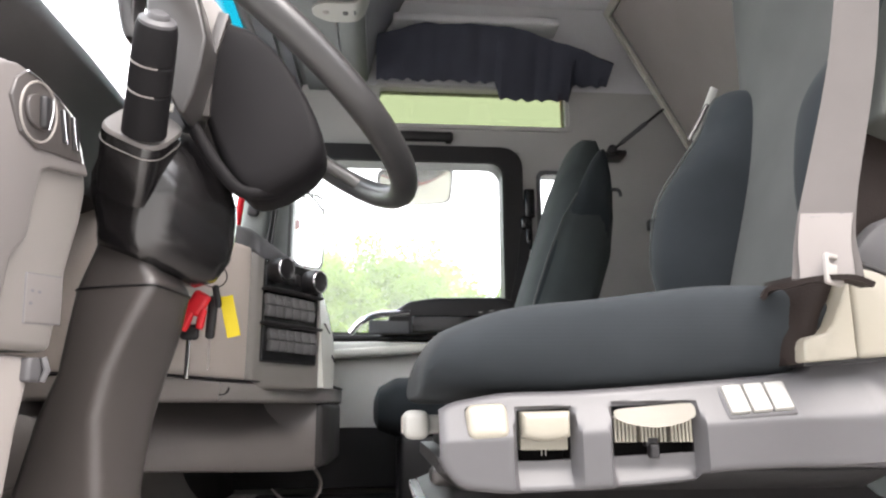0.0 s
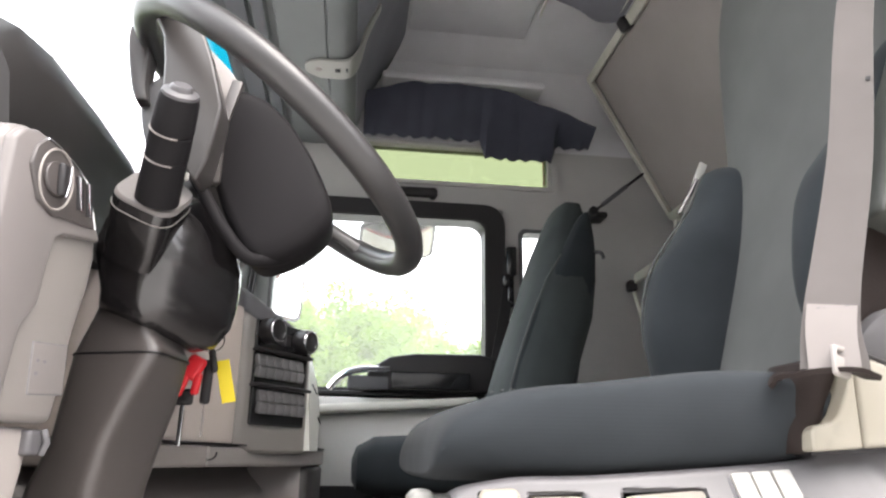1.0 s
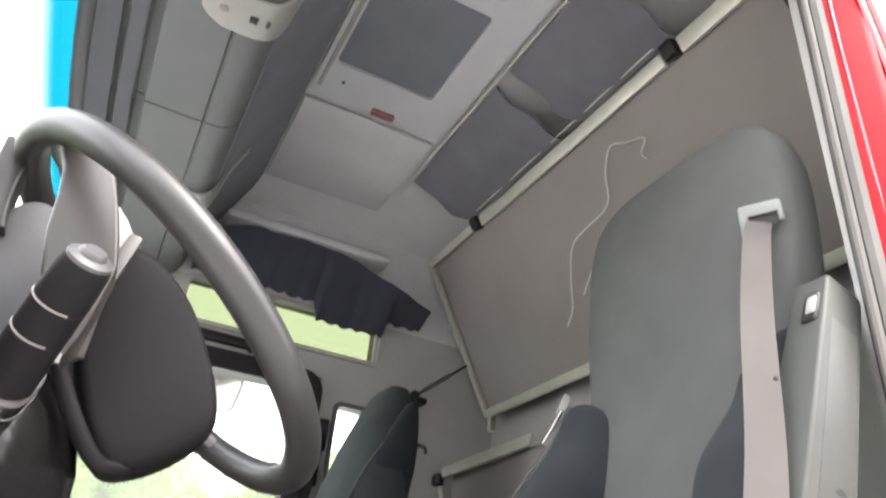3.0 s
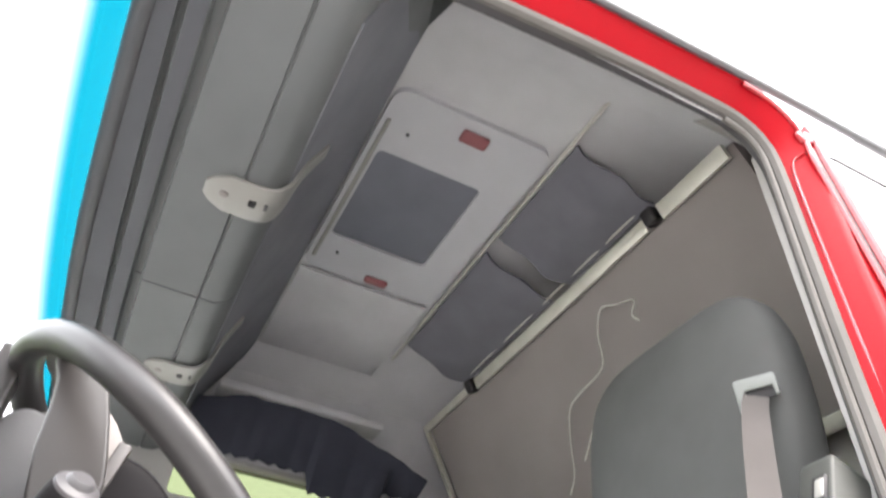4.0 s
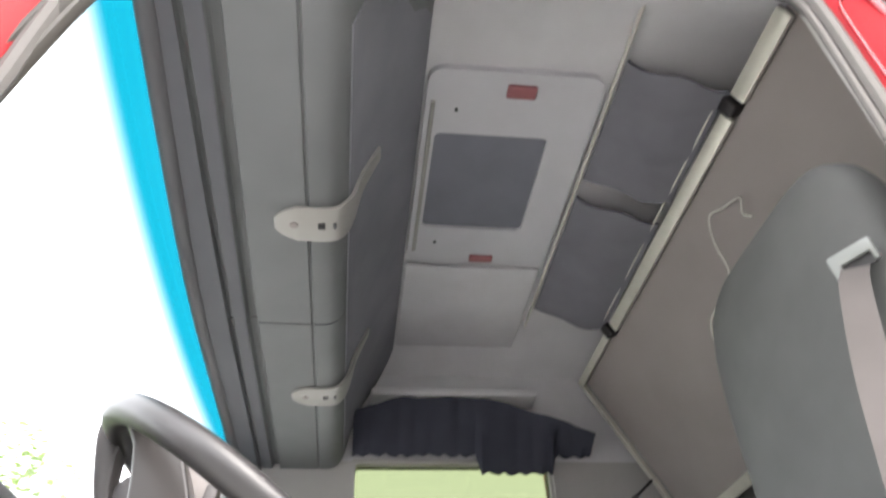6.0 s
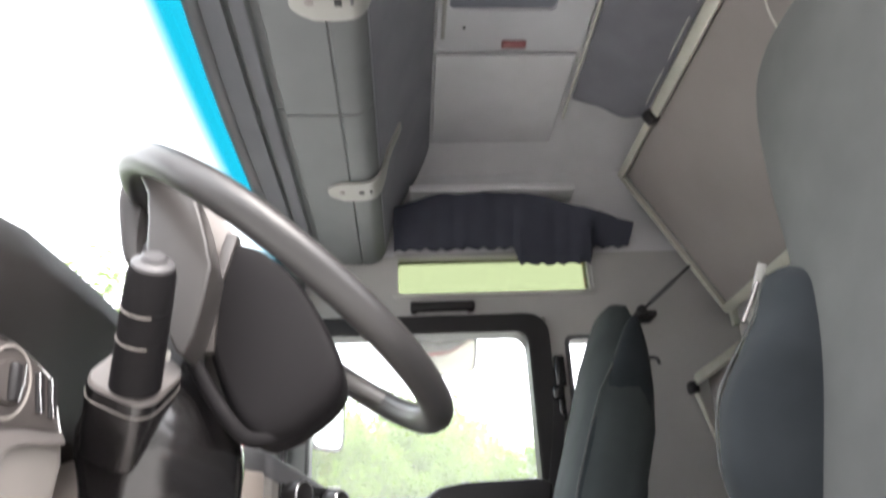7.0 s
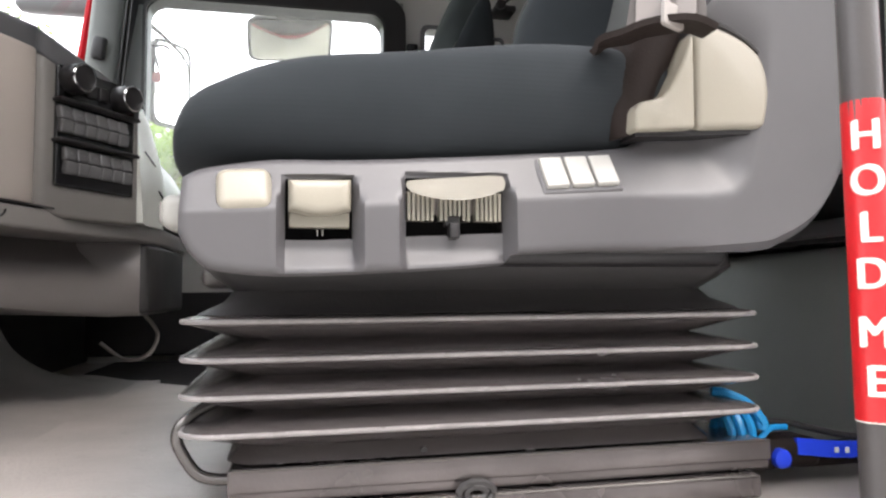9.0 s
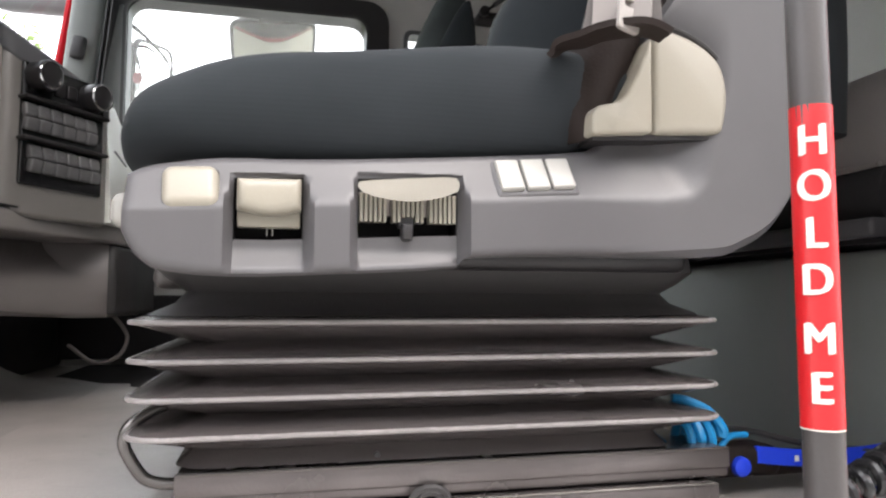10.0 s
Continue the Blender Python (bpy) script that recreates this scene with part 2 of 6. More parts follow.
smix.inputs[6].default_value, smix.inputs[7].default_value = (0.95, 0.97, 0.97, 1), (0.0004, 0.088, 0.120, 1)
sl.new(sco.outputs["Object"], sxyz.inputs[0])
sl.new(sxyz.outputs[2], smap.inputs[0])
sl.new(smap.outputs[0], smix.inputs[0])
sl.new(smix.outputs[2], sn["Transparent BSDF"].inputs[0])

# ---- mesh tools ----


def link(name, bm, mat, smooth=True):
    me = bpy.data.meshes.new(name)
    bmesh.ops.recalc_face_normals(bm, faces=bm.faces)
    bm.to_mesh(me)
    bm.free()
    for m in (mat if isinstance(mat, (list, tuple)) else [mat]):
        me.materials.append(m)
    if smooth:
        me.polygons.foreach_set("use_smooth", [True] * len(me.polygons))
        me.set_sharp_from_angle(angle=radians(38))
    return new(name, me)


def thing(name, at, label, category, group="", kind=""):
    ob = new(name)
    ob.location = at
    ob.empty_display_size = 0.05
    return tagged(ob, label, category, group, kind)


def part(name, bm, mat, parent, label=""):
    root = parent
    while root.parent:
        root = root.parent
    bmesh.ops.translate(bm, vec=-Vector(root.location), verts=bm.verts)
    ob = link(name, bm, mat)
    ob.parent = parent
    return tagged(ob, label)


def solo(name, bm, mat, label, category, group="", kind=""):
    return tagged(link(name, bm, mat), label, category, group, kind)


def soften(bm, r, seg=3):
    if r:
        edges = [e for e in bm.edges if len(e.link_faces) == 2 and e.calc_face_angle(0) > 0.5]
        bmesh.ops.bevel(bm, geom=edges, offset=r, segments=seg, profile=0.5, affect="EDGES", clamp_overlap=True)
    return bm


def box(c, s, r=0.0, turn=None, seg=3):
    bm = bmesh.new()
    bmesh.ops.create_cube(bm, size=1, matrix=Matrix.Diagonal((*s, 1)))
    soften(bm, r, seg)
    bmesh.ops.transform(bm, matrix=pose(*c, *(turn or (0, 0, 0))), verts=bm.verts)
    return bm


def prism(pts, axis, a, b, r=0.0, seg=3, shear=(0, 0)):
    """A polygon in the plane across an axis, drawn out from a to b."""
    bm = bmesh.new()

    def place(u, v, w):
        return {"x": (w, u, v), "y": (u, w, v), "z": (u, v, w)}[axis]
    lo = [bm.verts.new(place(u, v, a)) for u, v in pts]
    hi = [bm.verts.new(place(u + shear[0], v + shear[1], b)) for u, v in pts]
    bm.faces.new(lo)
    bm.faces.new(hi[::-1])
    for i in range(len(pts)):
        j = (i + 1) % len(pts)
        bm.faces.new((lo[j], lo[i], hi[i], hi[j]))
    bmesh.ops.recalc_face_normals(bm, faces=bm.faces)
    return soften(bm, r, seg)


def loft(rings, close=True, caps=True):
    bm = bmesh.new()
    vs = [[bm.verts.new(p) for p in ring] for ring in rings]
    n = len(vs[0])
    for a, b in zip(vs, vs[1:]):
        for i in range(n if close else n - 1):
            j = (i + 1) % n
            bm.faces.new((a[i], a[j], b[j], b[i]))
    if caps and close:
        bm.faces.new(vs[0][::-1])
        bm.faces.new(vs[-1])
    bmesh.ops.recalc_face_normals(bm, faces=bm.faces)
    return bm


def smooth_path(pts, n=8):
    """Points along a Catmull-Rom curve."""
    p = [Vector(q) for q in pts]
    p = [p[0] * 2 - p[1]] + p + [p[-1] * 2 - p[-2]]
    out = []
    for i in range(1, len(p) - 2):
        for k in range(n):
            t = k / n
            out.append(0.5 * (2 * p[i] + (p[i + 1] - p[i - 1]) * t + (2 * p[i - 1] - 5 * p[i] + 4 * p[i + 1] - p[i + 2]) * t * t + (3 * p[i] - p[i - 1] - 3 * p[i + 1] + p[i + 2]) * t ** 3))
    return out + [p[-2]]


def tube(pts, r, sides=10, closed=False, flat=1.0, up=None):
    """A round or flattened bar along points."""
    p = [Vector(q) for q in pts]
    n, rings = len(p), []
    side = None
    for i in range(n):
        d = (p[(i + 1) % n] - p[i - 1]) if closed else (p[min(i + 1, n - 1)] - p[max(i - 1, 0)])
        d.normalize()
        if up is not None:
            side = d.cross(Vector(up)).normalized()
        elif side is None:
            side = d.orthogonal().normalized()
        else:
            side = (side - d * side.dot(d)).normalized()
        other = d.cross(side)
        rr = r[i] if isinstance(r, (list, tuple)) else r
        rings.append([p[i] + side * math.cos(a) * rr + other * math.sin(a) * rr * flat for a in (2 * math.pi * k / sides for k in range(sides))])
    if closed:
        rings.append(rings[0])
        bm = loft(rings, caps=False)
        bmesh.ops.remove_doubles(bm, verts=bm.verts, dist=1e-6)
        return bm
    return loft(rings)


def strap(pts, width, thick, across):
    """A flat band along points; across: its width's direction."""
    a = Vector(across).normalized()
    p = [Vector(q) for q in pts]
    rings = []
    for i in range(len(p)):
        d = (p[min(i + 1, len(p) - 1)] - p[max(i - 1, 0)]).normalized()
        w = (a - d * a.dot(d)).normalized() * (width[i] if isinstance(width, (list, tuple)) else width) / 2
        nrm = d.cross(w).normalized() * thick / 2
        rings.append([p[i] - w - nrm, p[i] + w - nrm, p[i] + w + nrm, p[i] - w + nrm])
    return loft(rings)


def disc(c, r, depth, normal, seg=28, bev=0.0):
    bm = bmesh.new()
    bmesh.ops.create_cone(bm, cap_ends=True, segments=seg, radius1=r, radius2=r, depth=depth)
    soften(bm, bev, 2)
    q = Vector(normal).to_track_quat("Z", "Y").to_matrix().to_4x4()
    bmesh.ops.transform(bm, matrix=Matrix.Translation(c) @ q, verts=bm.verts)
    return bm


def oval(c, u, v, a, b, power=2.5, n=28):
    """A ring of points: a rounded rectangle with half sizes a and b along u and v."""
    c, u, v = Vector(c), Vector(u), Vector(v)
    out = []
    for k in range(n):
        t = 2 * math.pi * k / n
        ct, st = math.cos(t), math.sin(t)
        out.append(c + u * a * math.copysign(abs(ct) ** (2 / power), ct) + v * b * math.copysign(abs(st) ** (2 / power), st))
    return out


def join(*bms):
    out = bmesh.new()
    for b in bms:
        me = bpy.data.meshes.new("piece")
        b.to_mesh(me)
        b.free()
        out.from_mesh(me)
        bpy.data.meshes.remove(me)
    return out


def ring_wall(outer, inner, axis, a, b):
    """A plate between an outer and an inner outline with as many points, from a to b along an axis."""
    def place(q, w):
        return {"x": (w, q[0], q[1]), "y": (q[0], w, q[1]), "z": (q[0], q[1], w)}[axis]
    bm = bmesh.new()
    n = len(outer)
    rows = [[bm.verts.new(place(q, w)) for q in loop] for loop, w in ((outer, a), (inner, a), (inner, b), (outer, b))]
    for i in range(n):
        j = (i + 1) % n
        for r1, r2 in zip(rows, rows[1:] + rows[:1]):
            bm.faces.new((r1[i], r1[j], r2[j], r2[i]))
    bmesh.ops.recalc_face_normals(bm, faces=bm.faces)
    return bm


def rounded(pts, f=0.28, n=4):
    """A closed polygon of 3D points with its corners rounded off."""
    p = [Vector(q) for q in pts]
    out = []
    for i in range(len(p)):
        a, b, c = p[i - 1], p[i], p[(i + 1) % len(p)]
        s, e = b + (a - b) * f, b + (c - b) * f
        for k in range(n + 1):
            t = k / n
            out.append(s * (1 - t) ** 2 + b * 2 * t * (1 - t) + e * t * t)
    return out


def flow(pts, n=4):
    """A smooth curve through 2D points."""
    return [(p.x, p.z) for p in smooth_path([(x, 0, z) for x, z in pts], n)]


def round_rect(x0, z0, x1, z1, r, n=5):
    out = []
    for cx, cz, a0 in ((x1 - r, z1 - r, 0), (x0 + r, z1 - r, 90), (x0 + r, z0 + r, 180), (x1 - r, z0 + r, 270)):
        for k in range(n + 1):
            a = radians(a0 + 90 * k / n)
            out.append((cx + r * math.cos(a), cz + r * math.sin(a)))
    return out

# ---- ground and surroundings ----
bm = bmesh.new()
bmesh.ops.create_grid(bm, x_segments=40, y_segments=40, size=600)
solo("ground", bm, GRASS, "pale concrete yard, toned up to bounce light into the cab", "ground", kind="structure")

# Unseen wall added to block low sky light and bounce some back.
solo("yard_wall", join(box((0, -6.6, 3.0), (60, 0.3, 6.0)), box((0, -6.4, 0.4), (60, 0.1, 0.8), 0.02), box((0, -6.6, 6.06), (60.2, 0.5, 0.12), 0.02)), UNSEENW, "unseen pale wall added behind the viewer to shape the light", "wall", kind="structure")



def tree(at, height, spread, seed):
    rg = random.Random(seed)
    t = thing("tree", at, "leafy green deciduous tree behind the yard", "tree", group="trees beyond the cab")
    x, y, z = at
    limbs = [tube([(x, y, z), (x + 0.1, y, z + height * 0.3), (x - 0.05, y + 0.1, z + height * 0.62)], [0.22, 0.16, 0.08], 8)]
    tips = []
    for k in range(7):
        a, h = k * 0.9 + rg.random(), height * (0.3 + 0.06 * k)
        tip = (x + math.cos(a) * spread * 0.7, y + math.sin(a) * spread * 0.7, z + h + height * 0.22)
        limbs.append(tube([(x, y, z + h), tuple(0.5 * (p + q) for p, q in zip((x, y, z + h * 1.15), tip)), tip], [0.08, 0.05, 0.02], 5))
        tips.append(tip)
    part("trunk", join(*limbs), BARK, t, "brown bark trunk with limbs")
    verts, faces = [], []
    clumps = []
    for k in range(84):
        a, r, h = rg.random() * 6.28, math.sqrt(rg.random()), rg.random()
        w = spread * (0.55 + 0.45 * math.sin(math.pi * (0.15 + 0.75 * h)))
        clumps.append((x + math.cos(a) * r * w, y + math.sin(a) * r * w, z + height * (0.08 + 0.88 * h), spread * rg.uniform(0.16, 0.34)))
    for cx, cy, cz, cr in clumps:
        for j in range(300):
            d = Vector((rg.gauss(0, 1), rg.gauss(0, 1), rg.gauss(0, 0.8))).normalized() * cr * rg.uniform(0.55, 1.08)
            s = rg.uniform(0.045, 0.10) * height / 6
            u = Vector((rg.gauss(0, 1), rg.gauss(0, 1), rg.gauss(0, 1))).normalized()
            v = u.orthogonal().normalized()
            c = Vector((cx, cy, cz)) + d
            b = len(verts)
            verts += [c - u * s, c + v * s * 0.6, c + u * s, c - v * s * 0.6]
            faces.append((b, b + 1, b + 2, b + 3))
    bm = bmesh.new()
    me = bpy.data.meshes.new("crown")
    me.from_pydata([tuple(v) for v in verts], [], faces)
    bm.from_mesh(me)
    bpy.data.meshes.remove(me)
    part("crown", bm, LEAF, t, "uneven crown of small green leaves")
    return t


first = tree((0.0, 24.0, 0.0), 7.2, 2.9, 1)
second = tree((-4.2, 22.5, 0.0), 6.6, 2.7, 2)
for k, (x, y, s, src) in enumerate([(4.4, 25.0, 0.9, second), (-8.4, 21.5, 1.0, first), (8.8, 26.0, 0.85, first), (-12.6, 22.0, 1.1, second), (-17.5, 21.0, 1.1, first), (-2.2, 27.0, 0.95, first), (2.3, 28.0, 0.9, second), (-22.0, 16.0, 1.0, second), (6.6, 22.0, 1.0, second), (-6.2, 25.0, 1.1, first), (-16.5, 11.5, 1.25, first), (-8.8, 17.3, 1.3, first), (1.2, 22.5, 0.92, second), (-2.4, 21.8, 0.9, first), (-25.0, 9.0, 1.0, first)]):
    c = copy_thing(src, pose(x, y, 0, 0, 0, 70 * k + 20))
    c.scale = (s, s, s)

# ---- cab shell ----
solo("floor", box((0.25, 1.79, 1.355), (2.34, 2.36, 0.05)), MAT, "worn brown-grey rubber cab floor mat", "floor", kind="structure")
solo("cab_base", box((0.28, 1.79, 0.665), (2.3, 2.3, 1.33), 0.03), BLACK, "plain dark body below the cab floor", "vehicle base", kind="structure")
solo("wall_rear", box((1.45, 1.76, 2.45), (0.06, 2.5, 2.3)), WALLG, "grey trimmed rear cab wall behind the bunks", "wall", kind="structure")
solo("wall_front", box((-0.90, 1.76, 1.70), (0.06, 2.5, 0.76)), GREYD, "dark bulkhead below the windscreen", "wall", kind="structure")

# headliner: one vaulted sheet across the cab
roof = [(0.612, 3.03), (0.68, 3.21), (0.82, 3.43), (1.0, 3.575), (1.3, 3.585), (2.3, 3.585), (2.70, 3.575), (2.84, 3.48), (2.895, 3.30), (2.90, 3.10)]
out = [(y + (0.01 if y < 1.0 else 0.05 if y > 2.6 else 0), z + (0.06 if y < 2.75 else 0.02)) for y, z in roof]
bm = loft([[(x, y, z) for y, z in roof + out[::-1]] for x in (-0.48, 0.1, 0.7, 1.42)])
solo("ceiling", bm, LINER, "grey felt headliner with vaulted sides", "ceiling", kind="structure")

# passenger side wall, built round its openings
cells = [(-0.90, -0.50, 1.38, 2.10), (-0.60, -0.47, 2.10, 3.10), (-0.47, 0.585, 2.80, 2.915), (0.585, 0.668, 1.38, 2.915), (0.668, 0.80, 1.38, 2.19), (0.668, 0.80, 2.70, 2.915),
         (0.80, 1.42, 1.38, 3.10), (-0.47, -0.045, 2.915, 3.10), (-0.045, 0.80, 3.09, 3.10), (-0.50, 0.585, 1.38, 1.42)]
bm = join(*[box(((a + b) / 2, 2.935, (c + d) / 2), (b - a, 0.07, d - c)) for a, b, c, d in cells])
solo("wall_far", bm, WALLG, "grey trimmed passenger side wall of the cab", "wall", kind="structure")
bm = join(box((0.15, 2.985, 1.67), (1.9, 0.03, 0.60), 0.01), box((1.0, 2.985, 2.5), (0.4, 0.03, 2.2), 0.01), box((-0.545, 2.985, 2.45), (0.13, 0.03, 0.9), 0.01))
solo("outer_skin_far", bm, RED, "glossy red body panels outside the passenger side", "body panel", kind="structure")

g = thing("window_side_high", (0.38, 2.93, 2.915), "yellow-green tinted high side window", "window", kind="structure")
part("window_frame", ring_wall(round_rect(-0.06, 2.90, 0.835, 3.105, 0.03), round_rect(-0.035, 2.918, 0.812, 3.088, 0.02), "y", 2.885, 2.965), WALLG, g)
ob = part("pane", box((0.39, 2.93, 3.0), (0.86, 0.005, 0.18)), GREENPANE, g, "yellow-green tinted pane")
ob.visible_shadow = False

g = thing("window_quarter", (0.73, 2.93, 2.2), "narrow clear rear quarter window", "window", kind="structure")
part("window_frame", ring_wall(round_rect(0.655, 2.18, 0.815, 2.715, 0.03), round_rect(0.672, 2.20, 0.797, 2.697, 0.02), "y", 2.885, 2.965), GREYD, g)
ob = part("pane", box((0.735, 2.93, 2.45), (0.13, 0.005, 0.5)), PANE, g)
ob.visible_shadow = False

# passenger door
d = thing("door_1", (0.05, 2.93, 1.42), "closed passenger door with grey trim and black window frame", "door", kind="structure")
part("window_frame", ring_wall(round_rect(-0.48, 1.94, 0.59, 2.812, 0.09), round_rect(-0.385, 2.0, 0.497, 2.728, 0.06), "y", 2.868, 2.955), BLACK, d, "black window frame")
part("window_seal", ring_wall(round_rect(-0.40, 1.99, 0.507, 2.738, 0.06), round_rect(-0.388, 2.0, 0.497, 2.728, 0.055), "y", 2.855, 2.868), RUBBER, d)
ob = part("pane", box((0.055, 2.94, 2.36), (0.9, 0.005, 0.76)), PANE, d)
ob.visible_shadow = False
part("door_panel", prism([(-0.50, 1.42), (0.585, 1.42), (0.585, 1.96), (-0.50, 1.96)], "y", 2.80, 2.94, 0.02), DOORP, d, "pale grey moulded lower door panel")
part("sill_strip", box((0.10, 2.79, 1.925), (0.70, 0.10, 0.035), 0.012, (0, -4, 0)), WHITE, d, "pale armrest ledge")
hump = [(-0.02, 1.985), (0.505, 1.985), (0.52, 2.12), (0.46, 2.135), (0.20, 2.13), (0.10, 2.115), (0.03, 2.07)]
part("door_pad", prism(hump, "y", 2.76, 2.865, 0.012), BLACK, d, "black padded door top")
part("switch_recess", box((0.262, 2.752, 2.022), (0.31, 0.02, 0.07), 0.008), GLOSS, d, "glossy black switch panel")
pull = smooth_path([(-0.13, 2.755, 1.985), (-0.09, 2.75, 2.03), (-0.02, 2.748, 2.058), (0.10, 2.748, 2.064)], 6)
part("pull_handle", tube(pull, 0.013, 8), CHROME, d, "silver pull handle")
part("pull_recess", box((0.02, 2.768, 2.012), (0.16, 0.02, 0.055), 0.01), GREYD, d)
# Dark plate over the lower door, painting the shade there.
part("kick_plate", box((-0.14, 2.79, 1.52), (1.46, 0.03, 0.22), 0.01), LININGD, d, "dark plate painting shade on the lower door")
part("belt_line", box((0.02, 2.85, 1.975), (1.0, 0.06, 0.02), 0.006), BLACK, d)

solo("handrail", join(box((0.152, 2.875, 2.855), (0.275, 0.03, 0.045), 0.014), box((0.03, 2.885, 2.855), (0.03, 0.04, 0.05), 0.01), box((0.27, 2.885, 2.855), (0.03, 0.04, 0.05), 0.01)), BLACK, "black grab handle above the passenger door", "handle")

# far windscreen pillar
p = thing("pillar_far", (-0.5, 2.85, 2.0), "grey and black windscreen pillar by the passenger door", "pillar", kind="structure")
part("trim", loft([oval((x, y, z), (1, 0.15, 0), (0, 1, 0), 0.055, 0.045, 3.5, 16) for x, y, z in ((-0.565, 2.84, 1.98), (-0.54, 2.84, 2.3), (-0.50, 2.84, 2.75), (-0.47, 2.85, 3.06))]), PILLAR, p)
part("sail_panel", prism([(-0.414, 2.70), (-0.388, 2.70), (-0.3875, 2.06), (-0.50, 2.06), (-0.457, 2.43)], "y", 2.860, 2.8675, 0.002, 2), PILLAR, p, "grey-green sail panel at the window's front edge")
for dx in (0.062, 0.078):
    part("pillar_groove", tube([(x + dx, y - 0.022, z) for x, y, z in ((-0.565, 2.84, 1.98), (-0.54, 2.84, 2.3), (-0.50, 2.84, 2.75))], 0.005, 6), BLACK, p, "dark door gap")
part("sensor_cap", box((-0.530, 2.79, 2.50), (0.05, 0.03, 0.085), 0.014, (0, 8, 0)), BLACK, p, "black square cap")
part("door_edge", tube([(-0.645, 2.86, 2.0), (-0.622, 2.86, 2.35), (-0.565, 2.87, 2.8)], 0.017, 8), RED, p, "red painted edge")

# windscreen
w = thing("window_screen", (-0.7, 1.75, 2.05), "large windscreen with a cyan sun band along its top", "window", kind="structure")
rows = []
for i in range(13):
    z = 2.02 + (3.15 - 2.02) * i / 12
    rows.append([(-0.86 + 0.37 * ((z - 2.02) / 1.035) - 0.05 * (1 - ((y - 1.73) / 1.13) ** 2), y, z) for y in [0.60 + 2.26 * k / 16 for k in range(17)]])
ob = part("pane", loft(rows, close=False), SCREEN, w)
ob.visible_shadow = False
part("lower_seal", tube([(r[0] - 0.005, r[1], r[2]) for r in rows[0]], 0.02, 8), RUBBER, w)

# ---- driver's door opening ----
path = [(-0.62, 1.33), (-0.60, 1.75), (-0.565, 2.15), (-0.50, 2.562), (-0.488, 2.69), (-0.472, 2.845), (-0.447, 2.920), (-0.406, 2.963), (-0.339, 2.978), (-0.148, 2.990), (0.285, 3.031), (0.58, 3.045), (0.66, 3.035), (0.704, 2.995), (0.717, 2.93), (0.714, 2.75), (0.706, 2.45), (0.70, 1.9), (0.70, 1.33)]
path = [(p.x, p.z) for p in smooth_path([(x, 0, z) for x, z in path], 3)]


def band(profile):
    """A sheet along the opening: profile of (outward offset, y)."""
    rings = []
    n = len(path)
    for i in range(n):
        a, b = Vector(path[max(i - 1, 0)]), Vector(path[min(i + 1, n - 1)])
        t = (b - a).normalized()
        o = Vector((-t.y, t.x))
        rings.append([(path[i][0] + o.x * off, y, path[i][1] + o.y * off) for off, y in profile])
    return loft(rings)


f = thing("door_opening", (0.1, 0.58, 1.33), "open driver's doorway with red painted frame and grey seal", "doorway", kind="structure")
part("seal", band([(0.006 + 0.013 * math.cos(a), 0.602 + 0.013 * math.sin(a)) for a in (k * math.pi / 4 for k in range(8))]), SEAL, f, "grey rubber door seal")
part("inner_trim", band([(0.018, 0.608), (0.026, 0.606), (0.034, 0.64), (0.02, 0.64)]), GREY, f)
part("frame", band([(0.016, 0.598), (0.024, 0.588), (0.040, 0.576), (0.056, 0.563), (0.066, 0.556), (0.072, 0.556), (0.074, 0.62), (0.03, 0.615)]), RED, f, "glossy red painted door frame")
full = path
gutter = smooth_path([(-0.43, 0.552, 3.045), (-0.34, 0.55, 3.075), (-0.15, 0.55, 3.088), (0.10, 0.55, 3.102), (0.384, 0.55, 3.113), (0.66, 0.55, 3.120), (1.0, 0.552, 3.122), (1.45, 0.556, 3.122)], 4)
part("drip_rail", tube(gutter, 0.0125, 8, flat=0.8), GREYD, f, "thin dark drip rail along the roof edge")
path = [p for p in full if p[0] < -0.40]
part("front_pillar", band([(0.070, 0.560), (0.078, 0.552), (0.088, 0.550), (0.094, 0.556), (0.098, 0.566), (0.118, 0.570), (0.124, 0.575), (0.124, 0.60), (0.07, 0.60)]), RED, f, "red painted windscreen pillar with a raised ridge")
part("side_seam", tube([(0.90, 0.589, 3.055), (1.45, 0.589, 3.045)], 0.0028, 6), BLACK, f)
path = full
plug = part("rubber_plug", disc((-0.520, 0.566, 2.779), 0.0075, 0.006, (0, 1, 0), 16, 0.002), BLACK, f, "small dark plug")
part("plug_pin", disc((-0.520, 0.561, 2.779), 0.002, 0.003, (0, 1, 0), 10), CHROME, plug)

# ribbed trim down the windscreen pillar, between the paint and the glass
outer = [(-0.600, 2.3), (-0.556, 2.5), (-0.531, 2.622), (-0.503, 2.768), (-0.487, 2.849), (-0.475, 2.897), (-0.457, 2.934), (-0.433, 2.961), (-0.392, 2.983), (-0.335, 2.991), (-0.229, 2.997)]
inner = [(-0.560, 2.3), (-0.517, 2.48), (-0.496, 2.59), (-0.470, 2.725), (-0.455, 2.795), (-0.443, 2.842), (-0.430, 2.882), (-0.410, 2.920), (-0.375, 2.952), (-0.325, 2.972), (-0.229, 2.990)]
outer = smooth_path([(x, 0, z) for x, z in outer], 4)
inner = smooth_path([(x, 0, z) for x, z in inner], 4)
